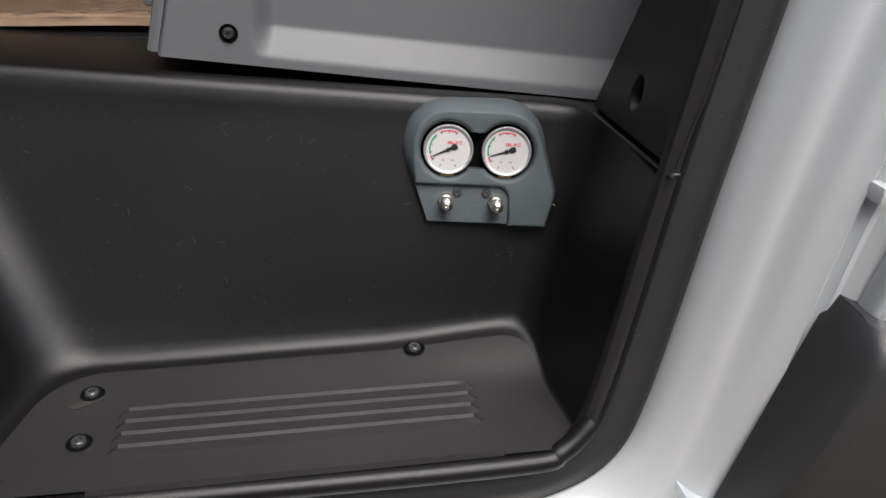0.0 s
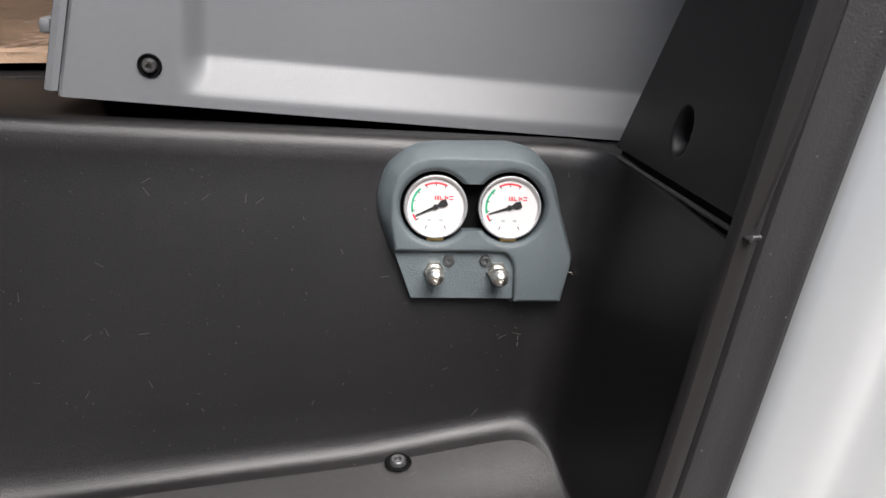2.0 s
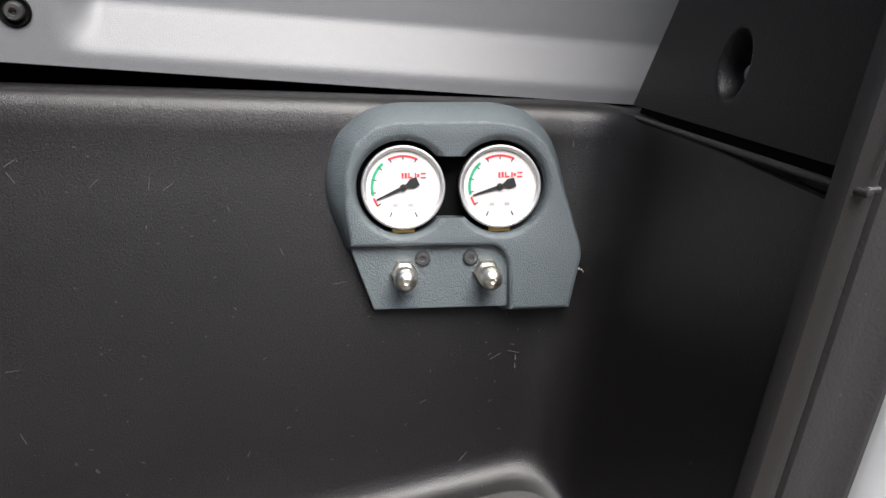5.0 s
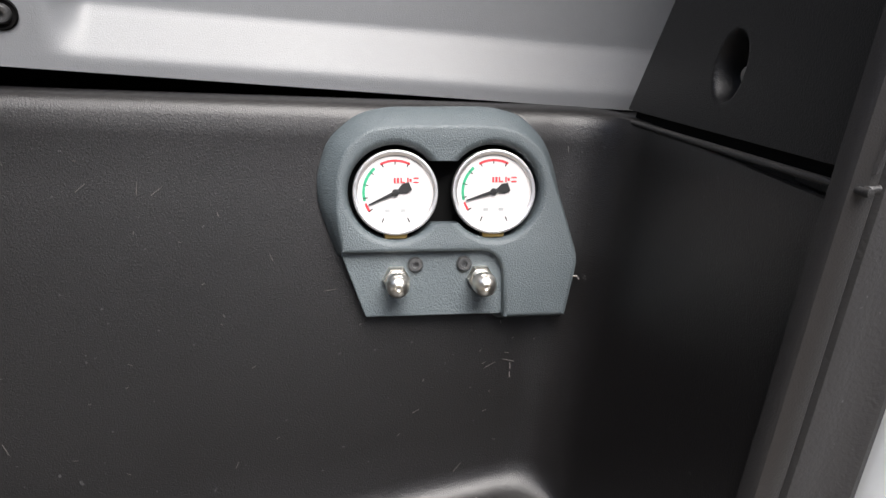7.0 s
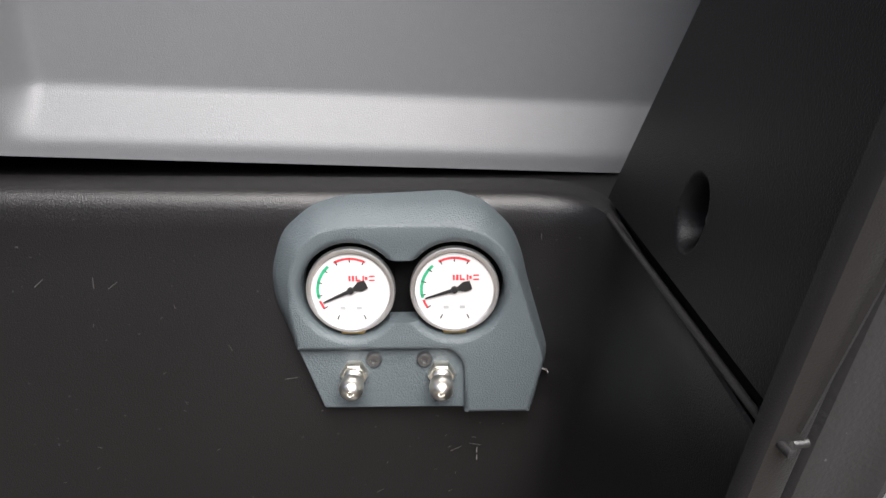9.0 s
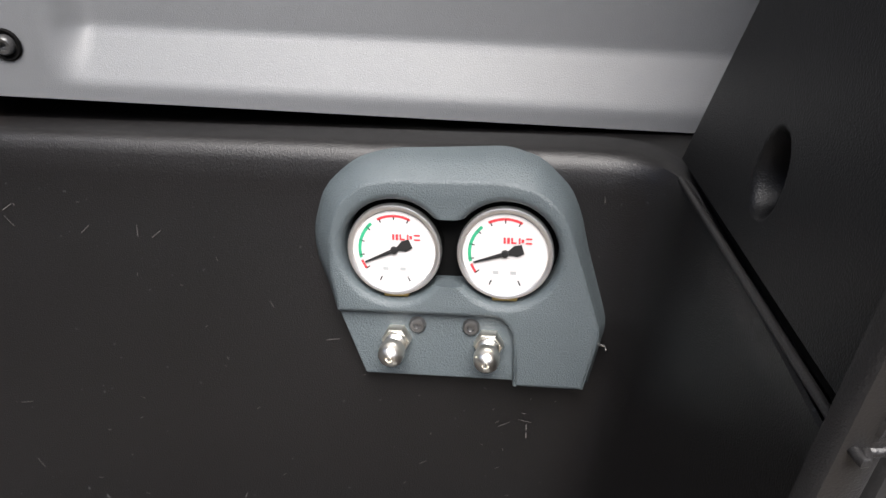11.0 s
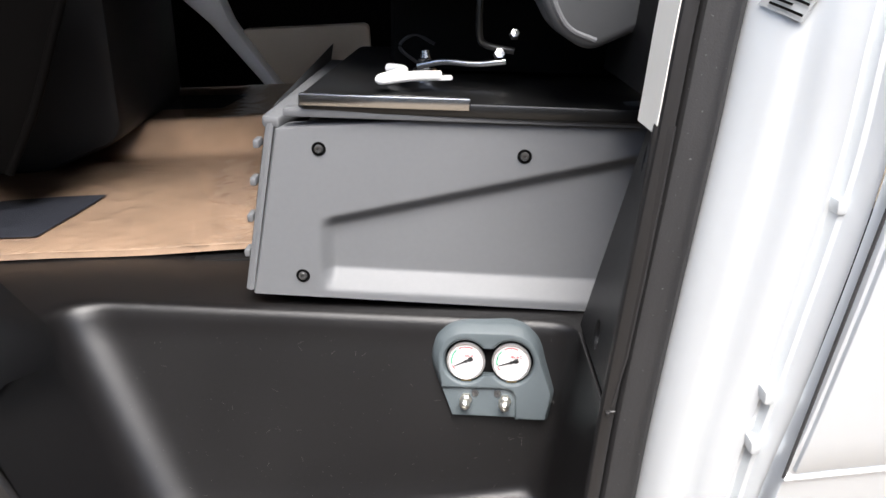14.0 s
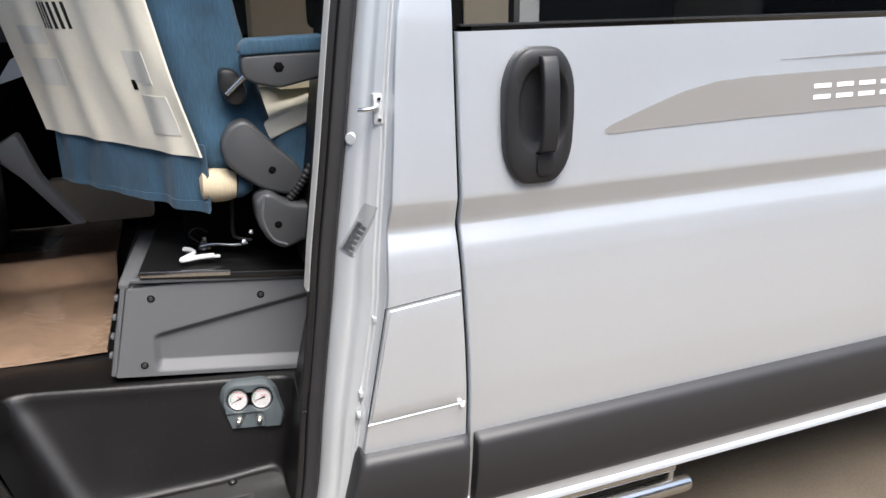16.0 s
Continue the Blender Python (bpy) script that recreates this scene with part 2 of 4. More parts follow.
def out_normal(i):
    d = ring[min(i + 1, len(ring) - 1)] - ring[max(i - 1, 0)]
    return Vector((d.z, -d.x)).normalized()


def sweep(section, fixed=0.0):
    """Rows along the opening; section: (share of the jamb's width, metres outwards, y)."""
    rows = []
    for i, p in enumerate(ring):
        n = out_normal(i)
        rows.append([(p.x + n.x * (s * p.y + o), y, p.z + n.y * (s * p.y + o)) for s, o, y in section])
    return loft(rows)


def outwards(s):
    """Clearance of the painted jamb from the trim edge, leaving room for the seal."""
    return 0.0435 - 0.0235 * s


part("door_jamb", sweep([(0, 0.0430, 0.060), (0, 0.0432, 0.024), (0, 0.0440, 0.0190)] + [(s, outwards(s), y) for s, y in (
    (0.03, 0.0140), (0.06, 0.008), (0.20, -0.008), (0.30, -0.0165), (0.34, -0.0175), (0.42, -0.022), (0.47, -0.031), (0.56, -0.040), (0.68, -0.046),
    (0.72, -0.050), (0.74, -0.044), (0.80, -0.045), (0.83, -0.054), (0.88, -0.055), (0.92, -0.062), (1.0, -0.068))]), jamb_mat, van, "silver painted door jamb with folded flange")
part("rubber_seal", sweep([(0, 0.0115, 0.060), (0, 0.0115, 0.034), (0, 0.0122, 0.028), (0, 0.0145, 0.0240), (0, 0.0185, 0.0225), (0, 0.0240, 0.0232), (0, 0.0300, 0.0222), (0, 0.0345, 0.0205),
                           (0, 0.0360, 0.0185), (0, 0.0380, 0.0170), (0, 0.0405, 0.0172), (0, 0.0422, 0.0195), (0, 0.0428, 0.026), (0, 0.0428, 0.060)]), seal_mat, van, "dark rubber door seal with a raised lip")
def below(top, section, bottom=-1.0):
    """The sweep's stretch on the rear pillar side between two heights."""
    keep = [i for i, p in enumerate(ring) if bottom <= p.z <= top and (p.x > 0 or bottom < 0)]
    rows = []
    for i in keep:
        p, n = ring[i], out_normal(i)
        rows.append([(p.x + n.x * o, y, p.z + n.y * o) for o, y in section])
    return loft(rows)


part("trim_edge", below(9.0, [(-0.0040, 0.0300), (-0.0037, 0.0250), (-0.0025, 0.0226), (0.0010, 0.0213), (0.0062, 0.0206), (0.0080, 0.0216), (0.0088, 0.0250), (0.009, 0.06)]), edge_mat, van, "rounded black plastic trim edge")
part("pillar_flange", below(9.0, [(-0.0036, 0.0265), (-0.0046, 0.0275), (-0.0050, 0.0780), (-0.0035, 0.0785)], 0.895), pale_mat, van, "pale painted pillar flange")

JAMB = [(0.0, 0.019), (0.03, 0.0140), (0.06, 0.008), (0.20, -0.008), (0.30, -0.0165), (0.34, -0.0175), (0.42, -0.022), (0.47, -0.031), (0.56, -0.040), (0.68, -0.046), (1.0, -0.068)]


def on_jamb(x, z, proud):
    """A point over the painted rear jamb."""
    for p, q in zip(ring, ring[1:]):
        if p.x > 0.05 and p.z <= z <= q.z:
            t = (z - p.z) / (q.z - p.z)
            s = (x - p.x - (q.x - p.x) * t - 0.0435) / (p.y + (q.y - p.y) * t - 0.0235)
            for (s0, y0), (s1, y1) in zip(JAMB, JAMB[1:]):
                if s <= s1:
                    return Vector((x, y0 + (y1 - y0) * (s - s0) / (s1 - s0) - proud, z))
    return Vector((x, -0.068 - proud, z))


SIDE = [(1.80, -0.030), (1.60, -0.052), (1.42, -0.070), (1.30, -0.078), (1.18, -0.088), (1.112, -0.0935), (1.100, -0.0945), (1.094, -0.0935), (1.046, -0.0755), (1.040, -0.0750), (1.034, -0.0765), (1.00, -0.0865),
        (0.96, -0.093), (0.90, -0.096), (0.80, -0.097), (0.70, -0.095), (0.60, -0.088), (0.50, -0.078), (0.37, -0.06)]


def side_y(z, x=0.0):
    return rest_y(z) + 0.047 * max(0.0, x - 0.41)


def rest_y(z):
    for (z1, y1), (z0, y0) in zip(SIDE, SIDE[1:]):
        if z >= z0:
            return y0 + (y1 - y0) * (z - z0) / (z1 - z0)
    return SIDE[-1][1]


def gap_x(z):
    t = min(1, max(0, (1.12 - z) / 0.5))
    return 0.402 + 0.018 * t * t * (3 - 2 * t)


def jamb_x(z):
    pts = [(p.z, p.x + p.y + 0.02) for p in ring if p.x > 0.07 and p.z > 0.43]
    for (z0, x0), (z1, x1) in zip(pts, pts[1:]):
        if z0 <= z <= z1:
            return x0 + (x1 - x0) * (z - z0) / (z1 - z0)
    return pts[0][1] if z < pts[0][0] else pts[-1][1]


def skin(x_from, x_to, z0, z1, proud=0.0, nx=8, nz=60, edge=0.006):
    """A piece of the side; both edges turn inwards."""
    rows = []
    for z in sorted({z0 + (z1 - z0) * i / nz for i in range(nz + 1)} | {q for q, _ in SIDE if z0 < q < z1}):
        a, b, y = x_from(z), x_to(z), side_y(z) - proud
        row = [(a, y + 0.02, z), (a, y + edge, z), (a + edge * 0.3, y + edge * 0.3, z), (a + edge, y, z)]
        row += [(a + edge + (b - a - 2 * edge) * k / nx, y, z) for k in range(1, nx)]
        row += [(b - edge, y, z), (b - edge * 0.3, y + edge * 0.3, z), (b, y + edge, z), (b, y + 0.02, z)]
        rows.append([(x, yy + 0.047 * max(0.0, x - 0.41), zz) for x, yy, zz in row])
    return loft(rows)


part("pillar_panel", skin(lambda z: jamb_x(z) - 0.003, lambda z: gap_x(z) - 0.004, 0.44, 1.75, nx=8), silver_mat, van, "silver painted rear pillar panel")
part("side_panel", skin(lambda z: gap_x(z) + 0.004, lambda z: 4.2, 0.38, 1.395, nx=40), silver_mat, van, "silver painted body side")
part("gap_backing", block(0.39, 0.44, -0.05, -0.04, 0.40, 1.75, 0), black_mat, van)
# lower plastic mouldings
for name, a, b in (("pillar_moulding", lambda z: jamb_x(max(z, 0.57)) - 0.012 + (0.57 - z) * -0.25, lambda z: gap_x(z) - 0.001), ("side_moulding", lambda z: gap_x(z) + 0.012, lambda z: 4.2)):
    rows = []
    for z, y in ((0.588, -0.06), (0.587, -0.088), (0.584, -0.098), (0.574, -0.108), (0.562, -0.112), (0.50, -0.108), (0.44, -0.098), (0.412, -0.088), (0.400, -0.078), (0.396, -0.05)):
        x0, x1 = a(z), b(z)
        row = [(x0, -0.05, z), (x0, y + 0.01, z), (x0 + 0.004, y + 0.003, z), (x0 + 0.012, y, z)] + [(x0 + (x1 - x0) * k / 12, y, z) for k in range(1, 12)] + [(x1 - 0.01, y, z), (x1 - 0.002, y + 0.006, z), (x1, -0.05, z)]
        rows.append([(x, yy + 0.047 * max(0.0, x - 0.41), zz) for x, yy, zz in row])
    part(name, loft(rows), mould_mat, van, "dark grey plastic side moulding")
rows = []
for x in [0.13 + 4.07 * k / 20 for k in range(21)]:
    s = 0.047 * max(0.0, x - 0.41)
    rows.append([(x, y + s, z) for y, z in ((-0.05, 0.40), (-0.074, 0.398), (-0.074, 0.372), (-0.080, 0.366), (-0.082, 0.358), (-0.076, 0.352), (-0.06, 0.350), (0.10, 0.345), (0.10, 0.40))])
part("sill", loft(rows, True, True), silver_mat, van, "silver painted sill")
part("underbody", block(-1.6, 4.2, 0.16, 1.85, 0.27, 0.375, 0.01), black_mat, van)

# fuel flap, standing a little proud of the pillar panel
rows = []
for k in range(9):
    t = k / 8
    z_l, z_r = 0.892 + (0.660 - 0.892) * t, 0.908 + (0.672 - 0.908) * t
    x_l, x_r = 0.258 + (0.212 - 0.258) * t, 0.399 + (0.407 - 0.399) * t
    row = []
    for j in range(9):
        s = j / 8
        x, z = x_l + (x_r - x_l) * s, z_l + (z_r - z_l) * s
        row.append((x, side_y(z) - 0.004, z))
    rows.append(row)
bm = loft(rows)
g = bmesh.ops.extrude_face_region(bm, geom=bm.faces[:])
for v in g["geom"]:
    if isinstance(v, bmesh.types.BMVert):
        v.co.y += 0.012
bmesh.ops.recalc_face_normals(bm, faces=bm.faces)
part("fuel_flap", bevelled(bm, 0.002, 2, 50), silver_mat, van, "silver fuel filler flap")
# dark gap lines; the lower one is pale, a painted highlight on the lip
for p, q, mat, r in (((0.251, 0.898), (0.404, 0.915), mould_mat, 0.0013), ((0.206, 0.653), (0.409, 0.666), jamb_mat, 0.0024), ((0.250, 0.898), (0.206, 0.654), mould_mat, 0.0013)):
    part("flap_gap_and_glint", tube([(p[0], side_y(p[1]) - 0.0002, p[1]), (q[0], side_y(q[1]) - 0.0002, q[1])], r, 8), mat, van)

# door handle
def oval(cx, cz, a, b, y, k=3.2, n=48):
    """A soft barrel shape in the plane of the van's side."""
    out = []
    for i in range(n):
        t = 2 * math.pi * i / n
        co, si = math.cos(t), math.sin(t)
        up = math.copysign(abs(si) ** (2 / k), si)
        out.append((cx + a * math.copysign(abs(co) ** (2 / k), co) * (1 - 0.30 * abs(up) ** 3), y, cz + b * up))
    return out


HX = 0.558
handle = part("door_handle", loft([oval(HX, 1.239, 0.072, 0.127, -0.075, 4.5), oval(HX, 1.239, 0.072, 0.127, -0.094, 4.5), oval(HX, 1.239, 0.0695, 0.1245, -0.101, 4.5), oval(HX, 1.240, 0.066, 0.120, -0.104, 4.5), oval(HX + 0.003, 1.252, 0.051, 0.086, -0.1065, 3.4), oval(HX + 0.003, 1.252, 0.048, 0.082, -0.1045, 3.4), oval(HX + 0.003, 1.253, 0.044, 0.076, -0.098, 3.4), oval(HX + 0.003, 1.254, 0.038, 0.068, -0.089, 3.4), oval(HX + 0.003, 1.254, 0.028, 0.058, -0.087, 3.4), oval(HX + 0.003, 1.254, 0.002, 0.002, -0.0865)], True), handle_mat, van, "black plastic door handle surround")
part("lock_cover", prism(rounded([(0.549, 1.172), (0.585, 1.174), (0.583, 1.132), (0.567, 1.127), (0.551, 1.132)], 0.008), -0.110, -0.095, "y", 0.003), needle_mat, handle, "glossy black lock cover")
rows = []
for z, y in ((1.352, -0.098), (1.350, -0.110), (1.340, -0.117), (1.30, -0.125), (1.24, -0.128), (1.20, -0.126), (1.180, -0.120), (1.174, -0.110), (1.173, -0.096)):
    rows.append([(0.566 + px, y + py, z) for px, py in rounded([(-0.0155, -0.006), (0.0155, -0.006), (0.0165, 0.010), (-0.0165, 0.010)], 0.0035, 3)])
part("grip", loft(rows, True, True), handle_mat, handle, "dark grey vertical grip")


# window and decal
def along(x0, x1, y0, y1, z0, z1, n=2):
    """A bar along the side, following its slight slant."""
    return loft([[(x, y + 0.047 * max(0.0, x - 0.41), z) for y, z in ((y0, z0), (y1, z0), (y1, z1), (y0, z1))] for x in (x0, x1)], True, True)


win = part("window", along(0.418, 4.2, -0.068, -0.060, 1.406, 1.75), tint_mat, van, "dark tinted side window")
win.visible_shadow = False
part("window_frame", along(0.412, 4.2, -0.0705, -0.03, 1.4035, 1.407), rubber_mat, win)
part("window_post", along(0.535, 0.575, -0.055, -0.03, 1.407, 1.75), flat_white, win)
part("window_post", along(1.20, 1.25, -0.02, 0.0, 1.407, 1.75), flat_white, win)
part("blind", along(0.425, 0.512, -0.055, -0.03, 1.407, 1.75), beige_mat, win, "pale blind edge behind the glass")


def side_sheet(top, bottom, lift, n=24):
    """A thin foil on the van's side between two edges given by x, z."""
    def at(line, t):
        x = line[0][0] + (line[-1][0] - line[0][0]) * t
        for (x0, z0), (x1, z1) in zip(line, line[1:]):
            if x <= x1 + 1e-9:
                return x, z0 + (z1 - z0) * (x - x0) / (x1 - x0)
    rows = []
    for k in range(n + 1):
        (xa, za), (xb, zb) = at(top, k / n), at(bottom, k / n)
        rows.append([(xa + (xb - xa) * j / 6, side_y(za + (zb - za) * j / 6, xa + (xb - xa) * j / 6) - lift, za + (zb - za) * j / 6) for j in range(7)])
    return loft(rows)


part("decal", side_sheet([(0.712, 1.200), (0.718, 1.206), (0.80, 1.234), (0.895, 1.263), (0.98, 1.279), (1.07, 1.284), (1.47, 1.288), (1.9, 1.292)], [(0.712, 1.196), (0.720, 1.191), (0.82, 1.194), (1.08, 1.198), (1.49, 1.199), (1.9, 1.200)], 0.0014, 120), decal_mat, van, "brown-grey tapered decal stripe")
part("decal_line", side_sheet([(1.145, 1.3155), (1.46, 1.322), (1.9, 1.330)], [(1.145, 1.3145), (1.46, 1.317), (1.9, 1.321)], 0.0014), decal_mat, van)
for k in range(6):
    x = 1.245 + k * 0.0665
    for z in (1.226, 1.250):
        part("decal_mark", side_sheet([(x, z + 0.010), (x + 0.050, z + 0.010)], [(x, z), (x + 0.050, z)], 0.0026, 2), print_mat, van, "pale printed lettering bar")

# striker, plug and type label on the jamb
SK = on_jamb(0.258, 1.262, 0.0)
st = part("door_striker", tube(smooth_path([SK + Vector((0.004, 0.0, 0.006)), SK + Vector((0.0, -0.014, 0.006)), SK + Vector((-0.020, -0.017, 0.004)), SK + Vector((-0.033, -0.010, 0.003))], 5), 0.0040, 12), steel_mat, van, "bright steel door striker")
part("striker_plate", block(SK.x - 0.004, SK.x + 0.014, SK.y - 0.009, SK.y + 0.012, 1.236, 1.292, 0.004), jamb_mat, st)
for dz in (-0.018, 0.019):
    part("bolt", lathe([(0.0003, 0.003), (0.0035, 0.003), (0.0045, 0.0)], facing(SK.x + 0.006, SK.y - 0.009, 1.264 + dz), 6), steel_mat, st)
PK = on_jamb(0.2225, 1.205, 0.0)
part("plug", lathe([(0.0005, 0.004), (0.010, 0.0038), (0.012, 0.002), (0.013, -0.006)], pose(PK.x, PK.y, PK.z, 90, 0, -40), 24), jamb_mat, van, "round painted plug")
LABEL = [Vector(p) for p in ((0.2335, 1.0905), (0.2530, 1.085), (0.2085, 0.984), (0.1885, 0.995))]


def on_label(u, v, proud):
    p = LABEL[0].lerp(LABEL[1], u).lerp(LABEL[3].lerp(LABEL[2], u), v)
    return on_jamb(p.x, p.y, proud)


lab = part("type_label", loft([[on_label(i / 4, j / 16, 0.0040) for i in range(5)] for j in range(17)]), label_mat, van, "grey printed type label")
for k in range(17):
    t = 0.38 + 0.036 * k
    w0, w1 = (0.12, 0.88) if k % 3 else (0.12, 0.55)
    part("print_bar", loft([[on_label(w0 + (w1 - w0) * i / 3, t + d, 0.0060) for i in range(4)] for d in (0, 0.017)]), black_mat, lab)

for x, y, z in ((0.203, -0.050, 0.705), (0.196, -0.052, 0.66), (0.238, -0.046, 0.86)):
    part("flange_clip", block(x - 0.004, x + 0.004, y - 0.011, y + 0.004, z - 0.006, z + 0.006, 0.002), jamb_mat, van)
part("flap_bumper", block(0.396, 0.406, -0.106, -0.096, 0.661, 0.670, 0.003), flat_white, van)

# side tube under the sill
tube_thing = thing("side_tube", "polished steel side tube under the sill", "tube")
part("pipe", tube([(0.45, -0.035, 0.262), (1.04, -0.010, 0.262), (1.048, -0.009, 0.262)], 0.024, 24, True, [0.024, 0.024, 0.021]), steel_mat, tube_thing)
part("upper_rail", tube([(0.40, -0.03, 0.322), (1.00, -0.005, 0.322)], 0.018, 16), steel_mat, tube_thing)
part("bracket", block(0.985, 1.00, -0.02, 0.06, 0.262, 0.36, 0.004), steel_mat, tube_thing)

# the unseen cab door, swung out on its front hinge to shade the step
door = thing("cab_door", "unseen open silver cab door with dark inner lining", "door")
door.matrix_world = pose(-1.02, -0.06, 0, 0, 0, -60)
part("door_skin", prism(rounded([(0.0, 0.50), (0.25, 0.42), (1.05, 0.42), (1.12, 0.9), (1.05, 1.40), (0.0, 1.40)], 0.05), -0.09, -0.06, "y", 0.006), silver_mat, door)
part("door_lining", prism(rounded([(0.02, 0.52), (0.26, 0.45), (1.03, 0.45), (1.09, 0.9), (1.03, 1.38), (0.02, 1.38)], 0.05), -0.058, 0.0, "y", 0.02), trim_mat, door)
part("door_window", prism([(0.06, 1.40), (1.04, 1.40), (0.95, 1.95), (0.45, 1.95)], -0.07, -0.062, "y"), tint_mat, door)

# ---- step well ----
well = thing("step_well", "black moulded plastic cab step well", "step")


def ease(t):
    t = min(1, max(0, t))
    return t * t * (3 - 2 * t)


def lift(x, y, t):
    """The floor climbs towards its rear corner and the rim towards the front pillar."""
    low = (0.010 * ease((x + 0.37) / 0.33) + 0.013 * ease((x + 0.10) / 0.15)) * ease((y - 0.09) / 0.07)
    high = -0.037 * (max(-0.52, min(0.11, x)) + 0.17)
    return low * (1 - t) + high * t


def plan_row(t, grow=0.0, z=None, n=10):
    """The well's outline, open to the front, at a share t of its height."""
    L = lambda a, b: a + (b - a) * t
    fl, bl, br, fr = (L(-0.412, -0.470), 0.026), (L(-0.380, -0.512), L(0.172, 0.283)), (L(0.056, 0.105), L(0.162, 0.202)), (L(0.066, 0.093), 0.029)
    fl, bl, br, fr = (fl[0] - grow, fl[1]), (bl[0] - grow, bl[1] + grow), (br[0] + grow * 0.3, br[1] + grow), (fr[0] + grow * 0.3, fr[1])
    pts = []
    straight = lambda a, b, k: [Vector(a).lerp(Vector(b), j / k) for j in range(k)]
    r1, r2 = L(0.05, 0.075), L(0.03, 0.04)
    corner = rounded([fl, bl, br, fr], [0, r1, r2, 0], n)
    first, last = corner[0], corner[-1]
    b1, b2 = corner[1:n + 2], corner[n + 2:2 * n + 3]
    pts = straight(first, b1[0], 6) + [Vector(p) for p in b1[:-1]] + straight(b1[-1], b2[0], 10) + [Vector(p) for p in b2[:-1]] + straight(b2[-1], last, 6) + [Vector(last)]
    zz = 0.415 + 0.222 * t if z is None else z
    return [(p.x, p.y, zz + lift(p.x, p.y, t)) for p in pts]


rows = [plan_row(0, -0.015, 0.413), plan_row(0, -0.009, 0.4133), plan_row(0, -0.005, 0.4146), plan_row(0, -0.002, 0.417), plan_row(0.02, -0.0005, 0.421)]
rows += [plan_row(0.06 + 0.90 * k / 8, 0) for k in range(9)]
rows += [plan_row(0.98, 0.0006, 0.6385), plan_row(1, 0.0022, 0.6430), plan_row(1, 0.0050, 0.6460), plan_row(1, 0.0095, 0.6470), plan_row(1, 0.024, 0.6465), plan_row(1, 0.029, 0.640), plan_row(1, 0.06, 0.640), plan_row(1, 0.20, 0.640)]
part("well_wall", loft(rows), well_mat, well)
tr = plan_row(0, -0.015, 0.413)
rows = []
for k in range(13):
    s = k / 12
    rows.append([(x + (min(0.070, max(-0.392, x * 1.03)) - x) * s, y + (0.012 - y) * s, 0.413 + lift(x, y + (0.012 - y) * s, 0)) for x, y, z in tr])
part("tread", loft(rows), tread_mat, well)
part("tread_lip", tube(smooth_path([(-0.41, 0.016, 0.42), (-0.37, 0.012, 0.404), (-0.30, 0.010, 0.402), (0.0, 0.010, 0.402), (0.045, 0.014, 0.408), (0.072, 0.022, 0.43)], 5), 0.009, 10), well_mat, well)
PAD = [(-0.313, 0.008), (-0.312, 0.093), (0.001, 0.098), (-0.003, 0.012)]


def on_pad(u, v, h):
    """A point of the tread pad; v runs from its front to its back."""
    f, g = Vector(PAD[0]).lerp(Vector(PAD[3]), u), Vector(PAD[1]).lerp(Vector(PAD[2]), u)
    p = f.lerp(g, v)
    return (p.x, p.y, 0.413 + lift(p.x, p.y, 0) + h)


rows = []
for i in range(41):
    u = i / 40
    rows.append([on_pad(u, 0, -0.002)] + [on_pad(u, v, 0.003) for v in [0.015 + 0.97 * k / 10 for k in range(11)]] + [on_pad(u, 1, -0.002)])
part("tread_pad", loft(rows), tread_mat, well)
for k in range(4):
    v = 0.45 + 0.172 * k
    part("tread_rib", loft([[on_pad(0.02 + 0.95 * i / 30, v + o, h * (1 if 0 < i < 30 else 0.2)) for o, h in ((-0.060, 0.0028), (-0.030, 0.0095), (0.008, 0.0108), (0.022, 0.0080), (0.032, 0.0026))] for i in range(31)]), tread_mat, well)
for x, y in ((-0.332, 0.125), (-0.329, 0.064), (-0.056, 0.146)):
    screw("screw", well, pose(x, y, 0.4135 + lift(x, y, 0)), 0.0085)

# scuffs and lint on the well's back wall and floor
rnd = random.Random(4)
bm = bmesh.new()


def sliver(p, u, w):
    v = [bm.verts.new(q) for q in (p - u - w, p + u - w * 0.4, p + u * 1.1 + w, p - u * 0.8 + w)]
    bm.faces.new(v)


for k in range(130):
    x, t = rnd.uniform(-0.42, 0.085) if k % 3 else rnd.gauss(0.05, 0.05), rnd.uniform(0.06, 0.94)
    x = min(0.075, x)
    L = lambda a, b: a + (b - a) * t
    s = (x - L(-0.380, -0.512)) / (L(0.056, 0.105) - L(-0.380, -0.512))
    y = L(0.172, 0.283) + (L(0.162, 0.202) - L(0.172, 0.283)) * s
    p = Vector((x, y - 0.0012, 0.415 + 0.222 * t + lift(x, y, t)))
    a, ln = rnd.uniform(0, 3.14), rnd.choice((0.0006, 0.0008, 0.001, 0.0012, 0.0022, 0.0035))
    sliver(p, Vector((math.cos(a), -0.1 * math.cos(a), math.sin(a))) * ln, Vector((-math.sin(a), 0.1 * math.sin(a), math.cos(a))) * 0.00022)
for k in range(26):
    x, y = rnd.uniform(-0.36, 0.03), rnd.uniform(0.03, 0.16)
    p = Vector((x, y, 0.4142 + lift(x, y, 0) + (0.003 if -0.31 < x < -0.01 and y < 0.115 else 0)))
    a, ln = rnd.uniform(0, 3.14), rnd.choice((0.0008, 0.001, 0.002, 0.004))
    sliver(p, Vector((math.cos(a), math.sin(a), 0)) * ln, Vector((-math.sin(a), math.cos(a), 0)) * 0.0003)
for k in range(4):
    p = Vector((0.037, 0.1755, 0.486 + 0.0055 * k))
    sliver(p, Vector((0, 0.0005, 0.0016)), Vector((0.0003, 0, 0)))
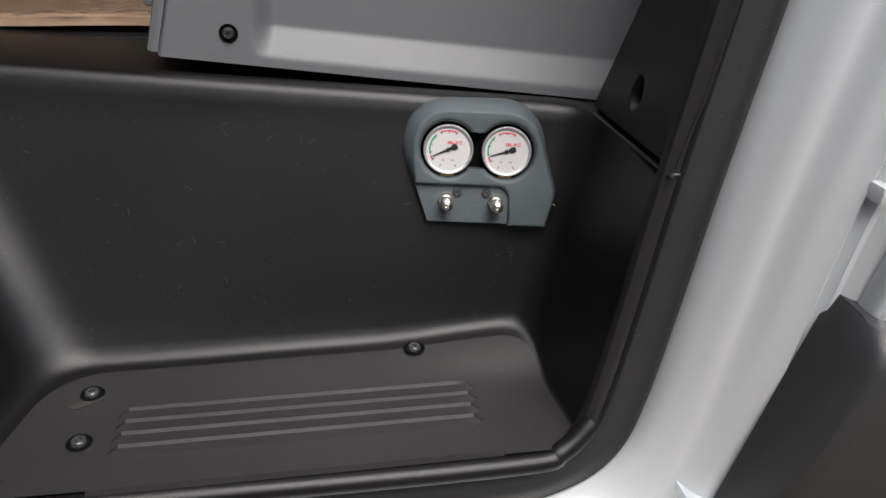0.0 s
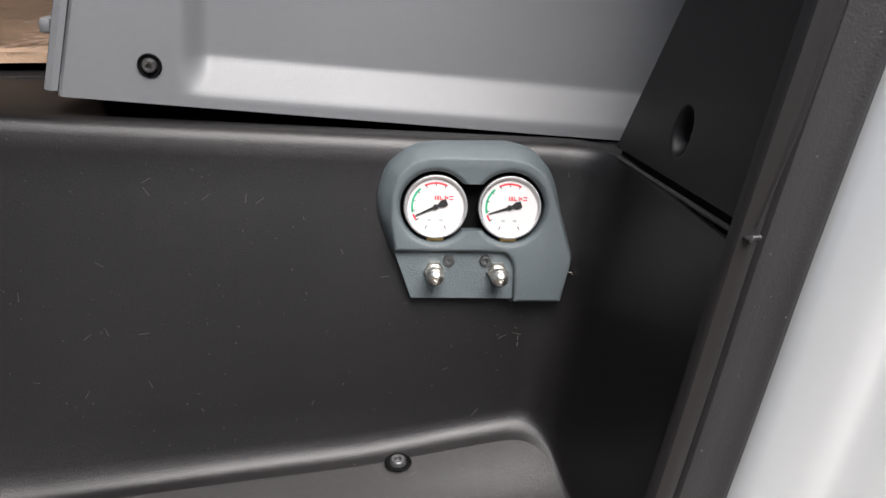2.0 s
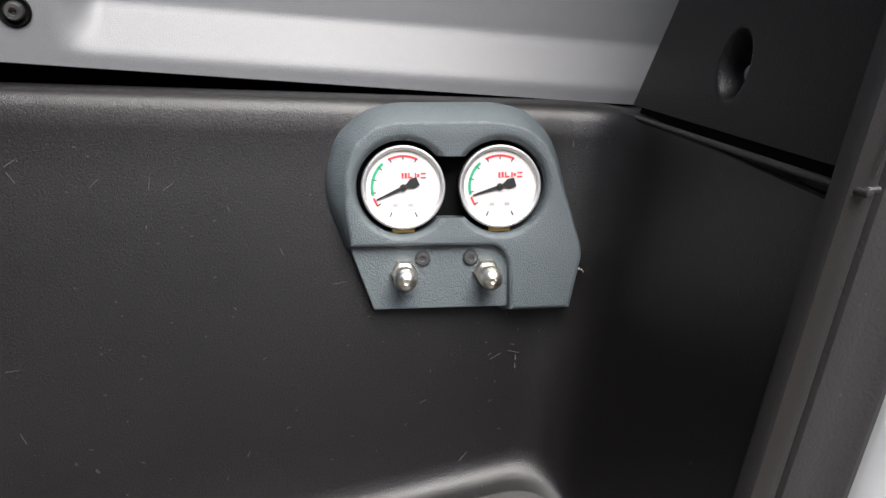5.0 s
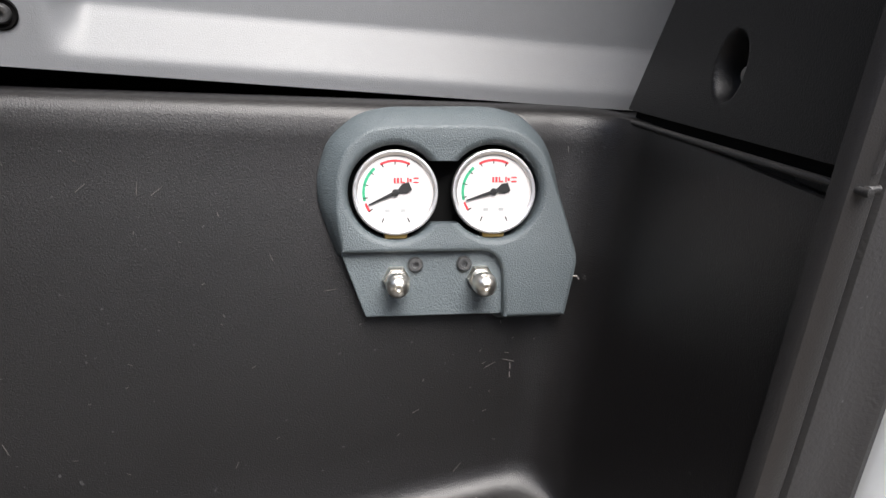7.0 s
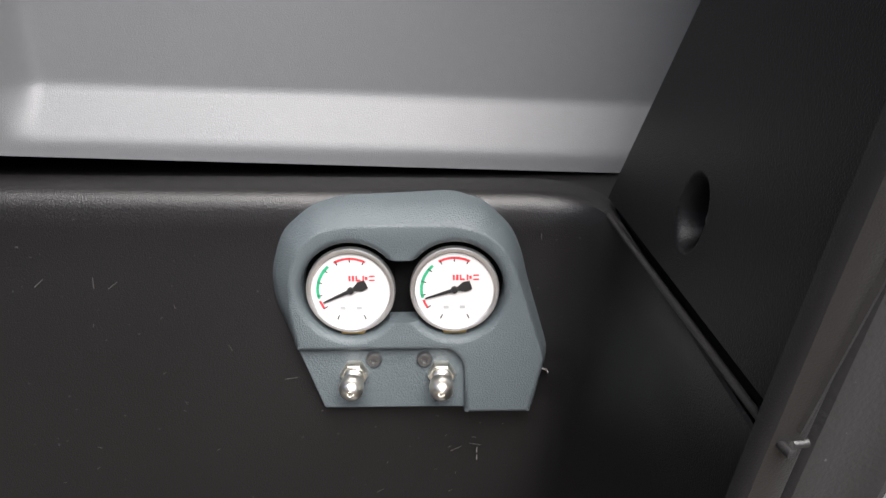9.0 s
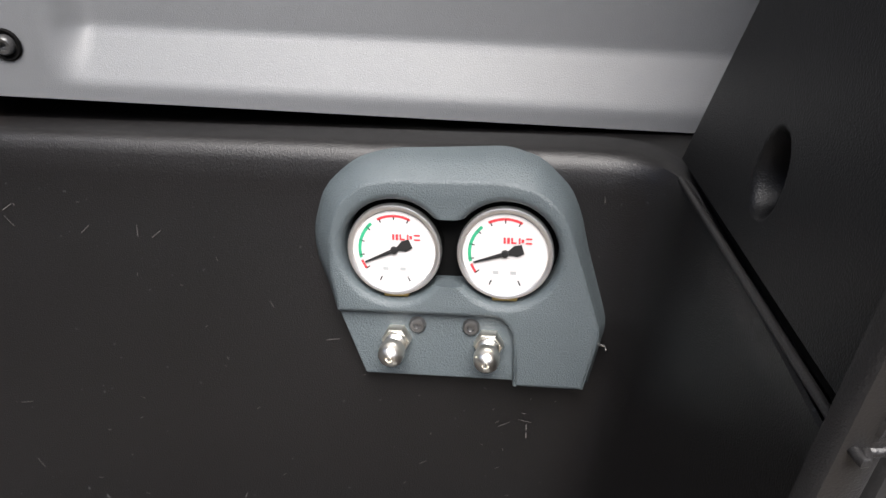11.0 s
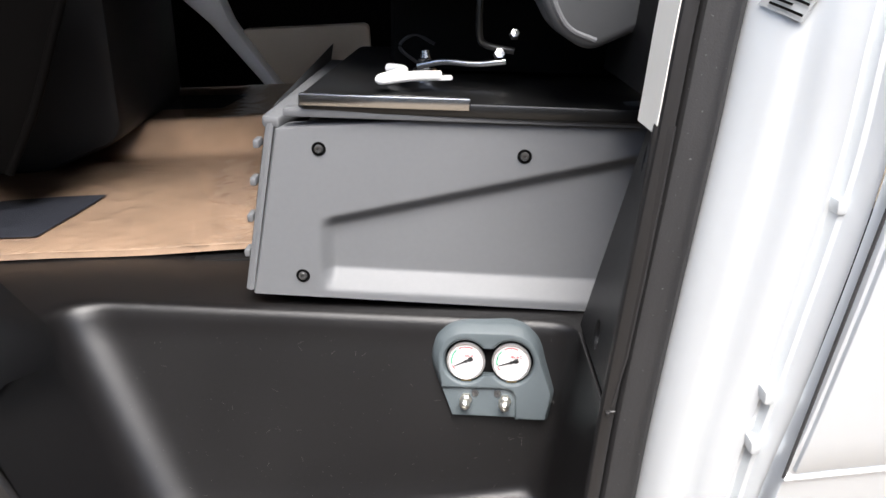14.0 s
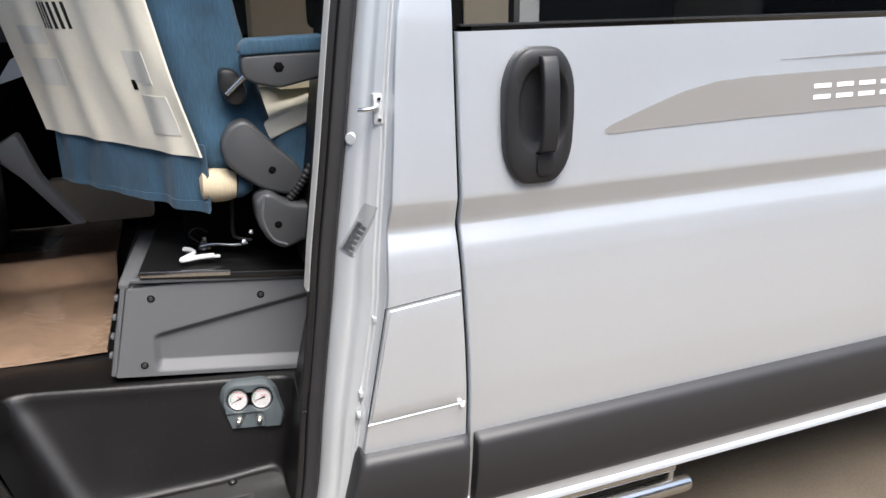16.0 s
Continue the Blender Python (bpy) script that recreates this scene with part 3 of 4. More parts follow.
tagged(part("scuff_marks", bm, surface("pale_lint", (0.10, 0.095, 0.09), 0.9), well, smooth=False), kind="stuff")
part("scrape", prism(rounded([(-0.350, 0.110), (-0.340, 0.106), (-0.328, 0.114), (-0.318, 0.120), (-0.326, 0.122), (-0.340, 0.115)], 0.003), 0.4125, 0.4140, "z"), surface("scraped_plastic", (0.028, 0.026, 0.024), 0.8, vary=0.6, scale=120), well, "pale scrape mark")

# ---- rear pillar gusset trim ----
gusset = thing("pillar_trim", "black plastic triangular pillar trim with screw holes", "trim panel")
GA, GB, GC, GD = (Vector(p) for p in ((0.1060, 0.196, 0.6400), (0.152, 0.115, 0.905), (0.1245, 0.0285, 0.905), (0.0960, 0.0285, 0.6490)))
out = (GB - GA).cross(GD - GA).normalized()
if out.x > 0:
    out = -out
HOLES = [(Vector((0.106, 0.113, 0.673)), 0.0105), (Vector((0.1385, 0.072, 0.866)), 0.008)]
rows = []
for i in range(281):
    row = []
    for j in range(161):
        p = GA.lerp(GD, j / 160).lerp(GB.lerp(GC, j / 160), i / 280)
        dent = 0.0
        for cpt, r in HOLES:
            q = p - cpt
            dd = math.sqrt((q.z / 1.35) ** 2 + q.y ** 2) / r
            dent = max(dent, 0.013 * ease((1.15 - dd) / 0.5))
        row.append(p - out * dent)
    rows.append(row)
bm = loft(rows)
edge = [e for e in bm.edges if e.is_boundary]
ext = bmesh.ops.extrude_edge_only(bm, edges=edge)
for v in ext["geom"]:
    if isinstance(v, bmesh.types.BMVert):
        v.co += Vector((0.02, 0.004, 0))
part("panel", bm, trim_mat, gusset)
for cpt, r in HOLES:
    part("screw", lathe([(0.0003, 0.001), (r * 0.16, 0.0008), (r * 0.2, 0.003), (r * 0.40, 0.0032), (r * 0.48, 0.001)], Matrix.Translation(cpt - out * 0.0105 + Vector((0, -0.0015, -0.002))) @ pose(0, 0, 0, 0, -97, 8), 16), screw_mat, gusset, "dark steel socket screw")
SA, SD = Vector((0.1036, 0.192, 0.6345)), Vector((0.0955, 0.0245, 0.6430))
# black strip standing in for the shade in the gap under the panel
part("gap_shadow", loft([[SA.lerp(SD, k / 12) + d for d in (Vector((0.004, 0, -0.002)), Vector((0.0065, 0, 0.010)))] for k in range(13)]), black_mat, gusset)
part("lower_bead", tube(smooth_path([SA, SA.lerp(SD, 0.5), SD, SD + Vector((0.003, -0.0030, 0.0002)), SD + Vector((0.0080, -0.0034, 0.0003))], 6), 0.0016, 12), edge_mat, gusset, "rounded black bead under the panel")
flange = [(0.0955, 0.101, 0.649), (0.1015, 0.1125, 0.70), (0.1110, 0.1235, 0.775), (0.1190, 0.1345, 0.86), (0.1240, 0.1400, 0.905)]
part("flange", loft([[(a + 0.002, 0.034, z), (a, 0.0285, z), (a + 0.0008, 0.0262, z), (a + (b - a) * 0.6, 0.0210, z), (b - 0.002, 0.0195, z), (b, 0.0205, z), (b + 0.0006, 0.026, z)] for a, b, z in flange]), edge_mat, gusset, "rounded front flange of the trim")
part("pillar_lining", prism([(0.145, 0.905), (0.20, 0.905), (0.33, 1.70), (0.262, 1.70)], 0.080, 0.30, "y", 0.002), trim_mat, gusset)

# front pillar trim
fp = thing("front_pillar_trim", "black plastic front pillar trim beside the step", "trim panel")
inner, outer = [(-0.463, 0.676), (-0.462, 0.722), (-0.505, 0.784), (-0.605, 0.876), (-0.78, 0.962), (-1.0, 1.03)], [(-0.49, 0.655), (-0.50, 0.675), (-0.56, 0.765), (-0.665, 0.868), (-0.80, 0.945), (-1.0, 1.0)]
part("panel", loft([[(a[0], 0.16, a[1] - 0.03), (a[0], 0.07, a[1]), (a[0] * 0.7 + b[0] * 0.3, 0.052, a[1] * 0.7 + b[1] * 0.3), (b[0], 0.042, b[1])] for a, b in zip(inner, outer)]), trim_mat, fp)
screw("screw", fp, facing(-0.524, 0.0440, 0.748), 0.008)

# ---- cab floor and shell ----
tan_mat = surface("tan_laminate", (0.72, 0.56, 0.36), 0.5, vary=0.08, scale=10)
cabin = thing("cab_floor", "dark plastic cab floor behind the step", "floor", kind="structure")
part("floor_sheet", block(-1.5, 0.6, 0.42, 1.85, 0.62, 0.648, 0.002), trim_mat, cabin)
part("floor_ledge", block(-1.3, -0.28, 0.30, 0.425, 0.60, 0.6392, 0), well_mat, cabin)
part("floor_front", block(-1.5, -0.55, 0.06, 0.5, 0.60, 0.651, 0.002), trim_mat, cabin)
shell = thing("cab_shell", "cab wall and roof, pale lining darkened for shade", "cab", kind="structure")
part("far_wall", block(-1.6, 4.2, 1.84, 1.88, 0.3, 2.1, 0), lining_mat, shell)
part("roof", block(-1.6, 4.2, 0.0, 1.88, 2.0, 2.05, 0), lining_mat, shell)
part("rear_wall", block(2.2, 2.24, -0.02, 1.84, 0.3, 2.0, 0), beige_mat, shell)
part("living_floor", block(0.6, 2.2, -0.02, 1.84, 0.6, 0.66, 0), beige_mat, shell)
part("inner_side", along(0.45, 2.2, -0.02, 0.0, 0.42, 1.385), beige_mat, shell)
# far door wears the same near-black that stands for cab shade
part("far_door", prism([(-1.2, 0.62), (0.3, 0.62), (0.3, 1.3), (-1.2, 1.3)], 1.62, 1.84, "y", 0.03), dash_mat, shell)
part("far_door_pocket", prism(rounded([(-0.545, 0.835), (-0.20, 0.835), (-0.20, 0.672), (-0.435, 0.672)], 0.02), 1.56, 1.63, "y", 0.01), beige_mat, shell, "beige far door pocket")
part("far_door_strip", prism(rounded([(-0.70, 0.96), (-0.60, 1.02), (-0.55, 0.86), (-0.43, 0.672), (-0.46, 0.668), (-0.60, 0.86)], 0.02), 1.50, 1.58, "y", 0.008), flat_white, shell, "pale grey trim strip")
part("far_door_sill", prism(rounded([(-0.62, 1.185), (-0.25, 1.300), (-0.25, 1.355), (-0.56, 1.268)], 0.01), 1.44, 1.62, "y", 0.006), flat_white, shell, "pale grey far door sill")
part("cabinet", block(0.20, 0.75, 1.45, 1.60, 0.66, 1.9, 0.01), tan_mat, shell, "tan cabinet")
part("cabinet_window", prism(rounded([(0.395, 1.335), (0.70, 1.335), (0.70, 1.70), (0.395, 1.70)], 0.03), 1.440, 1.452, "y", 0.002), needle_mat, shell, "dark glass cabinet window")
dash = thing("dashboard", "dark brown dashboard, coloured near-black for deep shade", "dashboard")
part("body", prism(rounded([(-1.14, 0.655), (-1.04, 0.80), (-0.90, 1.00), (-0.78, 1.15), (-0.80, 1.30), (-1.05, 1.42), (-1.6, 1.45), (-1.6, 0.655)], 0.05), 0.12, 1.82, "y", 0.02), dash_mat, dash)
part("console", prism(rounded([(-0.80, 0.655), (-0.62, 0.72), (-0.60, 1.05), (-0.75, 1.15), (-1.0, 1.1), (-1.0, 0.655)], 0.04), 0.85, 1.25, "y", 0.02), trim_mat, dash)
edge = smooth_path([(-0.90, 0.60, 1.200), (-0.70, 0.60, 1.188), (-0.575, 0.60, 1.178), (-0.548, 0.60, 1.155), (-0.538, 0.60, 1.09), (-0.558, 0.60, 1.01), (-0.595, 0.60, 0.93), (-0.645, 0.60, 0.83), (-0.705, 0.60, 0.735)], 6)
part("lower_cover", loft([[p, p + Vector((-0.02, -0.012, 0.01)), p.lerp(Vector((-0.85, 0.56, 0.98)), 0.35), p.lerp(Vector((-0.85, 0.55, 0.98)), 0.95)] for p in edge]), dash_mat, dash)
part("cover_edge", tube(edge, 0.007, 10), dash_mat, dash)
part("pedal", block(-1.04, -0.96, 0.50, 0.58, 0.67, 0.76, 0.01), trim_mat, dash)
for x in (-0.568, -0.315):
    part("lashing_slot", lathe([(0.0005, 0.0002), (0.012, 0.0002), (0.016, 0.0014), (0.020, 0.0002)], pose(x, 0.352, 0.6408) @ Matrix.Diagonal((1.2, 0.6, 1, 1)), 20), trim_mat, cabin)
wheel = thing("steering_wheel", "black steering wheel deep in the cab", "steering wheel")
WM = pose(-0.62, 0.50, 1.43, 0, -62, 0)
part("rim", tube([WM @ Vector((0.19 * math.cos(a), 0.19 * math.sin(a), 0)) for a in [2 * math.pi * k / 40 for k in range(41)]], 0.015, 10, False), trim_mat, wheel)
part("hub", lathe([(0.0005, 0.03), (0.05, 0.028), (0.075, 0.01), (0.08, -0.04), (0.05, -0.14)], WM, 24), trim_mat, wheel)
for a in (0.3, 2.84, -1.57):
    part("spoke", tube([WM @ Vector((0.06 * math.cos(a), 0.06 * math.sin(a), 0)), WM @ Vector((0.185 * math.cos(a), 0.185 * math.sin(a), 0))], 0.012, 8), trim_mat, wheel)

# ---- seat base box ----
box = thing("seat_base", "charcoal plastic seat base with recessed side panel", "seat base")
BT = pose(-0.08, 0.2590, 0.678) @ pose(0, 0, 0, 0, 3.7, -4.5) @ pose(0, 0, -0.68)
box.matrix_world = BT
PBL, PTL, PTR, PBR = (-0.192, 0.652), (-0.162, 0.848), (0.33, 0.893), (0.33, 0.645)


def step(t):
    t = min(1, max(0, t))
    return t * t * (3 - 2 * t)


def panel_depth(x, z):
    """The moulded recess: its floor narrows towards the front."""
    low = 0.659 - 0.01 * (x + 0.1)
    top = 0.734 + 0.238 * (x + 0.092)
    return 0.013 * step((x + 0.114) / 0.022) * min(1, max(0, (z - low) / 0.025)) * step((top + 0.017 - z) / 0.017)


rows = []
for i in range(91):
    v, row = i / 90, []
    for j in range(181):
        u = j / 180
        x = (PBL[0] + (PBR[0] - PBL[0]) * u) * (1 - v) + (PTL[0] + (PTR[0] - PTL[0]) * u) * v
        z = (PBL[1] + (PBR[1] - PBL[1]) * u) * (1 - v) + (PTL[1] + (PTR[1] - PTL[1]) * u) * v
        lip = 0.004 * (max(0, 1 - u / 0.008) ** 2 + max(0, (v - 0.985) / 0.015) ** 2)
        row.append((x, panel_depth(x, z) + lip + 0.15 * (z - 0.65), z))
    rows.append(row)
bm = loft(rows)
ext = bmesh.ops.extrude_edge_only(bm, edges=[e for e in bm.edges if e.is_boundary])
for v in ext["geom"]:
    if isinstance(v, bmesh.types.BMVert):
        v.co.y += 0.02
side = part("side_panel", bm, grey_mat, box)
for x, z in ((-0.131, 0.677), (-0.111, 0.826), (0.123, 0.8255)):
    screw("screw", side, facing(x, -0.0005 + 0.15 * (z - 0.65), z), 0.0072)
part("carcass", prism([(-0.178, 0.610), (0.33, 0.610), (0.33, 0.85), (-0.140, 0.84)], 0.046, 0.45, "y", 0.002), black_mat, box)
fr = part("front_panel", loft([[(x + 0.013 + s * 0.029, y + 0.13 * s * 0.22, 0.655 + s * (0.197 + up)) for s in (0, 0.25, 0.5, 0.75, 1.0)] for x, y, up in ((-0.204, 0.012, 0.0), (-0.205, 0.004, 0.0), (-0.209, 0.003, 0.0), (-0.214, 0.006, 0.001), (-0.216, 0.012, 0.002), (-0.217, 0.06, 0.01), (-0.217, 0.45, 0.03))]), grey_mat, box, "charcoal plastic end panel")
part("front_top", prism([(-0.178, 0.035), (-0.156, 0.030), (-0.141, 0.10), (-0.13, 0.45), (-0.175, 0.45)], 0.846, 0.860, "z", 0.004), grey_mat, box)
part("top_rail", prism([(-0.150, 0.024), (0.33, 0.024), (0.33, 0.040), (-0.150, 0.040)], 0.862, 0.872, "z", 0.002), grey_mat, box)
for k in range(4):
    part("clip", block(-0.2055 + 0.0066 * k, -0.198 + 0.0066 * k, 0.02, 0.04, 0.69 + k * 0.045, 0.70 + k * 0.045, 0.002), grey_mat, fr)
part("swivel_plate", prism(rounded([(-0.135, 0.025), (0.33, 0.015), (0.33, 0.44), (-0.125, 0.44)], 0.015), 0.868, 0.884, "z", 0.003), plate_mat, box, "glossy black steel swivel plate")
part("plate_edge", block(-0.13, 0.06, 0.018, 0.026, 0.876, 0.890, 0.002), steel_mat, box)
for name, bm, mat, label in (
        ("bracket", tube(smooth_path([(0.018, 0.372, 1.03), (0.014, 0.362, 0.985), (0.012, 0.360, 0.942), (0.020, 0.360, 0.928), (0.052, 0.358, 0.920)], 5), 0.0042, 10), plate_mat, "black steel seat bracket"),
        ("lever", tube(smooth_path([(-0.062, 0.415, 0.899), (-0.030, 0.402, 0.905), (0.010, 0.392, 0.902), (0.045, 0.388, 0.904)], 5), 0.0045, 10), steel_mat, "bright steel release lever"),
        ("bolt", lathe([(0.0003, 0.030), (0.006, 0.029), (0.008, 0.020), (0.010, 0.019), (0.010, 0.010), (0.017, 0.008), (0.018, 0.0)], pose(-0.052, 0.440, 0.886), 14), steel_mat, "bright steel spring bolt"),
        ("bolt", lathe([(0.0003, 0.008), (0.006, 0.0075), (0.008, 0.0)], pose(0.034, 0.352, 0.918, 70, 0, 0), 6), steel_mat, "bright steel bolt"),
        ("bolt", lathe([(0.0003, 0.008), (0.005, 0.0075), (0.007, 0.0)], pose(0.052, 0.350, 0.940, 70, 0, 0), 6), steel_mat, "bright steel bolt"),
        ("cable", tube(smooth_path([(-0.060, 0.45, 0.895), (-0.085, 0.455, 0.918), (-0.065, 0.46, 0.932), (-0.040, 0.455, 0.920)], 6), 0.0022, 8), rubber_mat, "black cable loop")):
    part(name, bm, mat, box, label).data.transform(BT.inverted())
part("pedestal", block(-0.05, 0.28, 0.20, 0.42, 0.884, 1.02, 0.02), black_mat, box)
strap = thing("white_strap", "white strap lying on the swivel plate", "strap")
part("band", tube(smooth_path([(-0.036, 0.338, 0.899), (-0.070, 0.330, 0.901), (-0.100, 0.324, 0.900), (-0.104, 0.330, 0.900), (-0.080, 0.356, 0.902), (-0.084, 0.385, 0.901), (-0.098, 0.404, 0.900)], 5), 0.0060, 10), flat_white, strap)

part("end_tab", block(-0.040, -0.022, 0.333, 0.345, 0.8935, 0.8985, 0.002), flat_white, strap)

# ---- seat, turned towards the living space ----
seat = thing("cab_seat", "cab seat with blue corduroy and cream cover, turned backwards", "seat")


def lean(x, y, z):
    return (x - 0.225 * (z - 1.14), y + 0.02 * (z - 1.14), z)


def folds(p, size, freq=14):
    return Vector(p) + Vector((noise.noise(Vector(p) * freq), noise.noise(Vector(p) * freq + Vector((5, 5, 5))), noise.noise(Vector(p) * freq + Vector((9, 2, 4))))) * size


def padded(name, plan, zs, mat, label, lump=0.004, parent=None, soft=0.03):
    """An upholstered body from a plan outline, leaning with the backrest."""
    loop = rounded(plan, soft, 5)
    dense = []
    for i, p in enumerate(loop):
        q = Vector(loop[(i + 1) % len(loop)])
        k = max(1, int((q - Vector(p)).length / 0.02))
        dense += [Vector(p).lerp(q, j / k) for j in range(k)]
    cx, cy = sum(p.x for p in dense) / len(dense), sum(p.y for p in dense) / len(dense)
    rows = []
    for z, g in zs:
        rows.append([folds(lean(cx + (p.x - cx) * g, cy + (p.y - cy) * g, z), lump) for p in dense])
    return part(name, loft(rows, True, True), mat, parent or seat, label)


levels = [(1.10, 0.93), (1.115, 0.985)] + [(1.13 + 0.035 * k, 1.0) for k in range(18)] + [(1.76, 0.95)]
padded("backrest", [(-0.030, 0.275), (-0.345, 0.655), (-0.12, 0.86), (0.13, 0.60), (0.125, 0.300)], levels, denim_mat, "blue corduroy backrest")


def sheet(name, a, b, z0, z1, mat, label, off=0.0, n=40, m=24, wave=0.004, parent=None, slant=0.0, hang=False):
    """Cloth on the backrest's rear, between two shares of its width."""
    P, Q = Vector((-0.036, 0.262)), Vector((-0.362, 0.650))
    nrm = Vector((-0.766, -0.643))
    rows = []
    for i in range(n + 1):
        s = a + (b - a) * i / n
        p = P.lerp(Q, s)
        row = []
        for j in range(m + 1):
            z = z0 + (z1 - z0) * j / m + slant * (0.5 - s) * (1 if j == 0 else 1 - j / m)
            x, y, zz = lean(p.x, p.y, z) if not hang else (p.x, p.y, z)
            w = wave * (noise.noise((s * 9, z * 5, 1.0)) + 0.5 * math.sin(s * 26 + z * 4))
            row.append((x + nrm.x * (off + w), y + nrm.y * (off + w), zz))
        rows.append(row)
    bm = loft(rows)
    ext = bmesh.ops.extrude_face_region(bm, geom=bm.faces[:])
    for v in ext["geom"]:
        if isinstance(v, bmesh.types.BMVert):
            v.co += Vector((0.004, 0.0034, 0))
    return part(name, bm, mat, parent or seat, label)


cover = sheet("back_cover", 0.0, 1.0, 1.150, 1.76, cream_mat, "cream fabric back cover with pockets", 0.014, wave=0.007, slant=-0.02)
skirt = sheet("skirt", -0.01, 0.98, 1.035, 1.165, denim_mat, "blue corduroy skirt", 0.008, n=90, m=14, wave=0.011, slant=-0.02, hang=True)
sheet("hem", -0.01, 0.98, 1.030, 1.044, denim_mat, "stitched hem", 0.0105, n=90, m=3, wave=0.011, parent=skirt, slant=-0.02, hang=True)
patch_mat = surface("pale_grey_cloth", (0.66, 0.645, 0.58), 0.9, vary=0.12, scale=40, bump=0.4, bump_scale=900)
for s0, s1, z0, z1 in ((0.06, 0.22, 1.185, 1.265), (0.10, 0.24, 1.29, 1.355), (0.70, 0.86, 1.27, 1.33), (0.72, 0.88, 1.36, 1.40)):
    sheet("pocket", s0, s1, z0, z1, patch_mat, "pale grey cloth patch", 0.0152, 8, 8, wave=0.007, parent=cover)
sheet("tab", 0.225, 0.245, 1.275, 1.295, black_mat, "", 0.0158, 4, 4, wave=0.007, parent=cover)
for k in range(6):
    sheet("stripe", 0.50 + 0.035 * k, 0.515 + 0.035 * k, 1.395, 1.45, needle_mat, "", 0.0152, 3, 8, wave=0.007, parent=cover)


def cushion(name, pts, y0, y1, mat, label="", r=0.03, lump=0.004, parent=None):
    bm = prism(pts, y0, y1, "y", r, 4)
    bmesh.ops.subdivide_edges(bm, edges=[e for e in bm.edges if e.calc_length() > 0.06], cuts=5, use_grid_fill=True)
    for v in bm.verts:
        v.co = folds(v.co, lump)
    return part(name, bm, mat, parent or seat, label)


cushion("seat_cushion", [(0.08, 1.06), (0.58, 1.05), (0.60, 1.18), (0.30, 1.235), (0.12, 1.17)], 0.29, 0.80, denim_mat, "blue corduroy seat cushion", 0.03)
cushion("seat_throw", [(0.11, 1.160), (0.30, 1.242), (0.60, 1.19), (0.60, 1.21), (0.30, 1.262), (0.09, 1.20)], 0.30, 0.78, cream_mat, "cream fabric seat cover", 0.006, 0.008)
cushion("loose_cushion", [(0.14, 1.25), (0.36, 1.26), (0.38, 1.32), (0.26, 1.35), (0.15, 1.32)], 0.42, 0.70, cream_mat, "cream loose cushion", 0.02, 0.008)
weave_mat = surface("woven_cream", (0.50, 0.42, 0.29), 0.95, vary=0.35, scale=60, bump=1.0, bump_scale=220, stretch=(1, 0.15, 0.15))
part("roll", tube([(-0.050, 0.285, 1.076), (-0.044, 0.285, 1.076), (-0.02, 0.285, 1.074), (0.005, 0.285, 1.072), (0.024, 0.285, 1.070)], 0.03, 20, True, [0.018, 0.032, 0.037, 0.035, 0.028]), weave_mat, seat, "cream rolled cushion edge")
part("roll_end", tube([(0.024, 0.287, 1.070), (0.040, 0.29, 1.066), (0.058, 0.295, 1.060)], 0.026, 16, True, [0.029, 0.026, 0.010]), denim_mat, seat, "blue corduroy roll edge")
part("seat_pan", block(-0.06, 0.45, 0.36, 0.78, 1.02, 1.07, 0.02), black_mat, seat)
ar = part("armrest", prism(rounded([(0.052, 1.346), (0.096, 1.348), (0.30, 1.353), (0.30, 1.315), (0.242, 1.305), (0.125, 1.280), (0.072, 1.292), (0.053, 1.306)], 0.012), 0.200, 0.262, "y", 0.006, 3), arm_mat, seat, "charcoal plastic armrest with corduroy top")
part("armrest_pad", prism(rounded([(0.050, 1.345), (0.052, 1.366), (0.066, 1.377), (0.30, 1.385), (0.30, 1.352), (0.096, 1.347)], 0.010), 0.196, 0.266, "y", 0.007, 3), denim_mat, ar, "blue corduroy pad")
part("button", lathe([(0.0005, 0.001), (0.009, 0.001), (0.011, 0.0)], facing(0.125, 0.1995, 1.322), 6), black_mat, ar)
pv = part("arm_pivot", prism(rounded([(0.012, 1.320), (0.045, 1.315), (0.065, 1.275), (0.055, 1.245), (0.025, 1.245), (0.008, 1.28)], 0.015), 0.245, 0.30, "y", 0.008), needle_mat, seat, "glossy black armrest hinge")
part("pivot_arm", tube([(0.022, 0.243, 1.268), (0.062, 0.235, 1.305)], 0.006, 10), steel_mat, pv)
ra = part("recliner_cover", prism(rounded([(0.002, 1.133), (-0.001, 1.171), (0.020, 1.205), (0.048, 1.216), (0.068, 1.205), (0.108, 1.157), (0.156, 1.114), (0.175, 1.064), (0.132, 1.047), (0.074, 1.066), (0.030, 1.100)], 0.016), 0.235, 0.29, "y", 0.010, 3), arm_mat, seat, "charcoal plastic recliner cover")
part("button", lathe([(0.0005, 0.001), (0.006, 0.001), (0.008, 0.0)], facing(0.099, 0.2345, 1.107), 16), black_mat, ra)
rb = part("hinge_cover", prism(rounded([(0.054, 1.052), (0.084, 1.069), (0.122, 1.040), (0.195, 1.026), (0.30, 1.02), (0.30, 0.965), (0.184, 0.965), (0.109, 0.936), (0.077, 0.957), (0.055, 1.001)], 0.016), 0.205, 0.28, "y", 0.010, 3), arm_mat, seat, "charcoal plastic hinge cover")
part("button", lathe([(0.0005, 0.001), (0.006, 0.001), (0.008, 0.0)], facing(0.099, 0.2045, 0.995), 16), black_mat, rb)
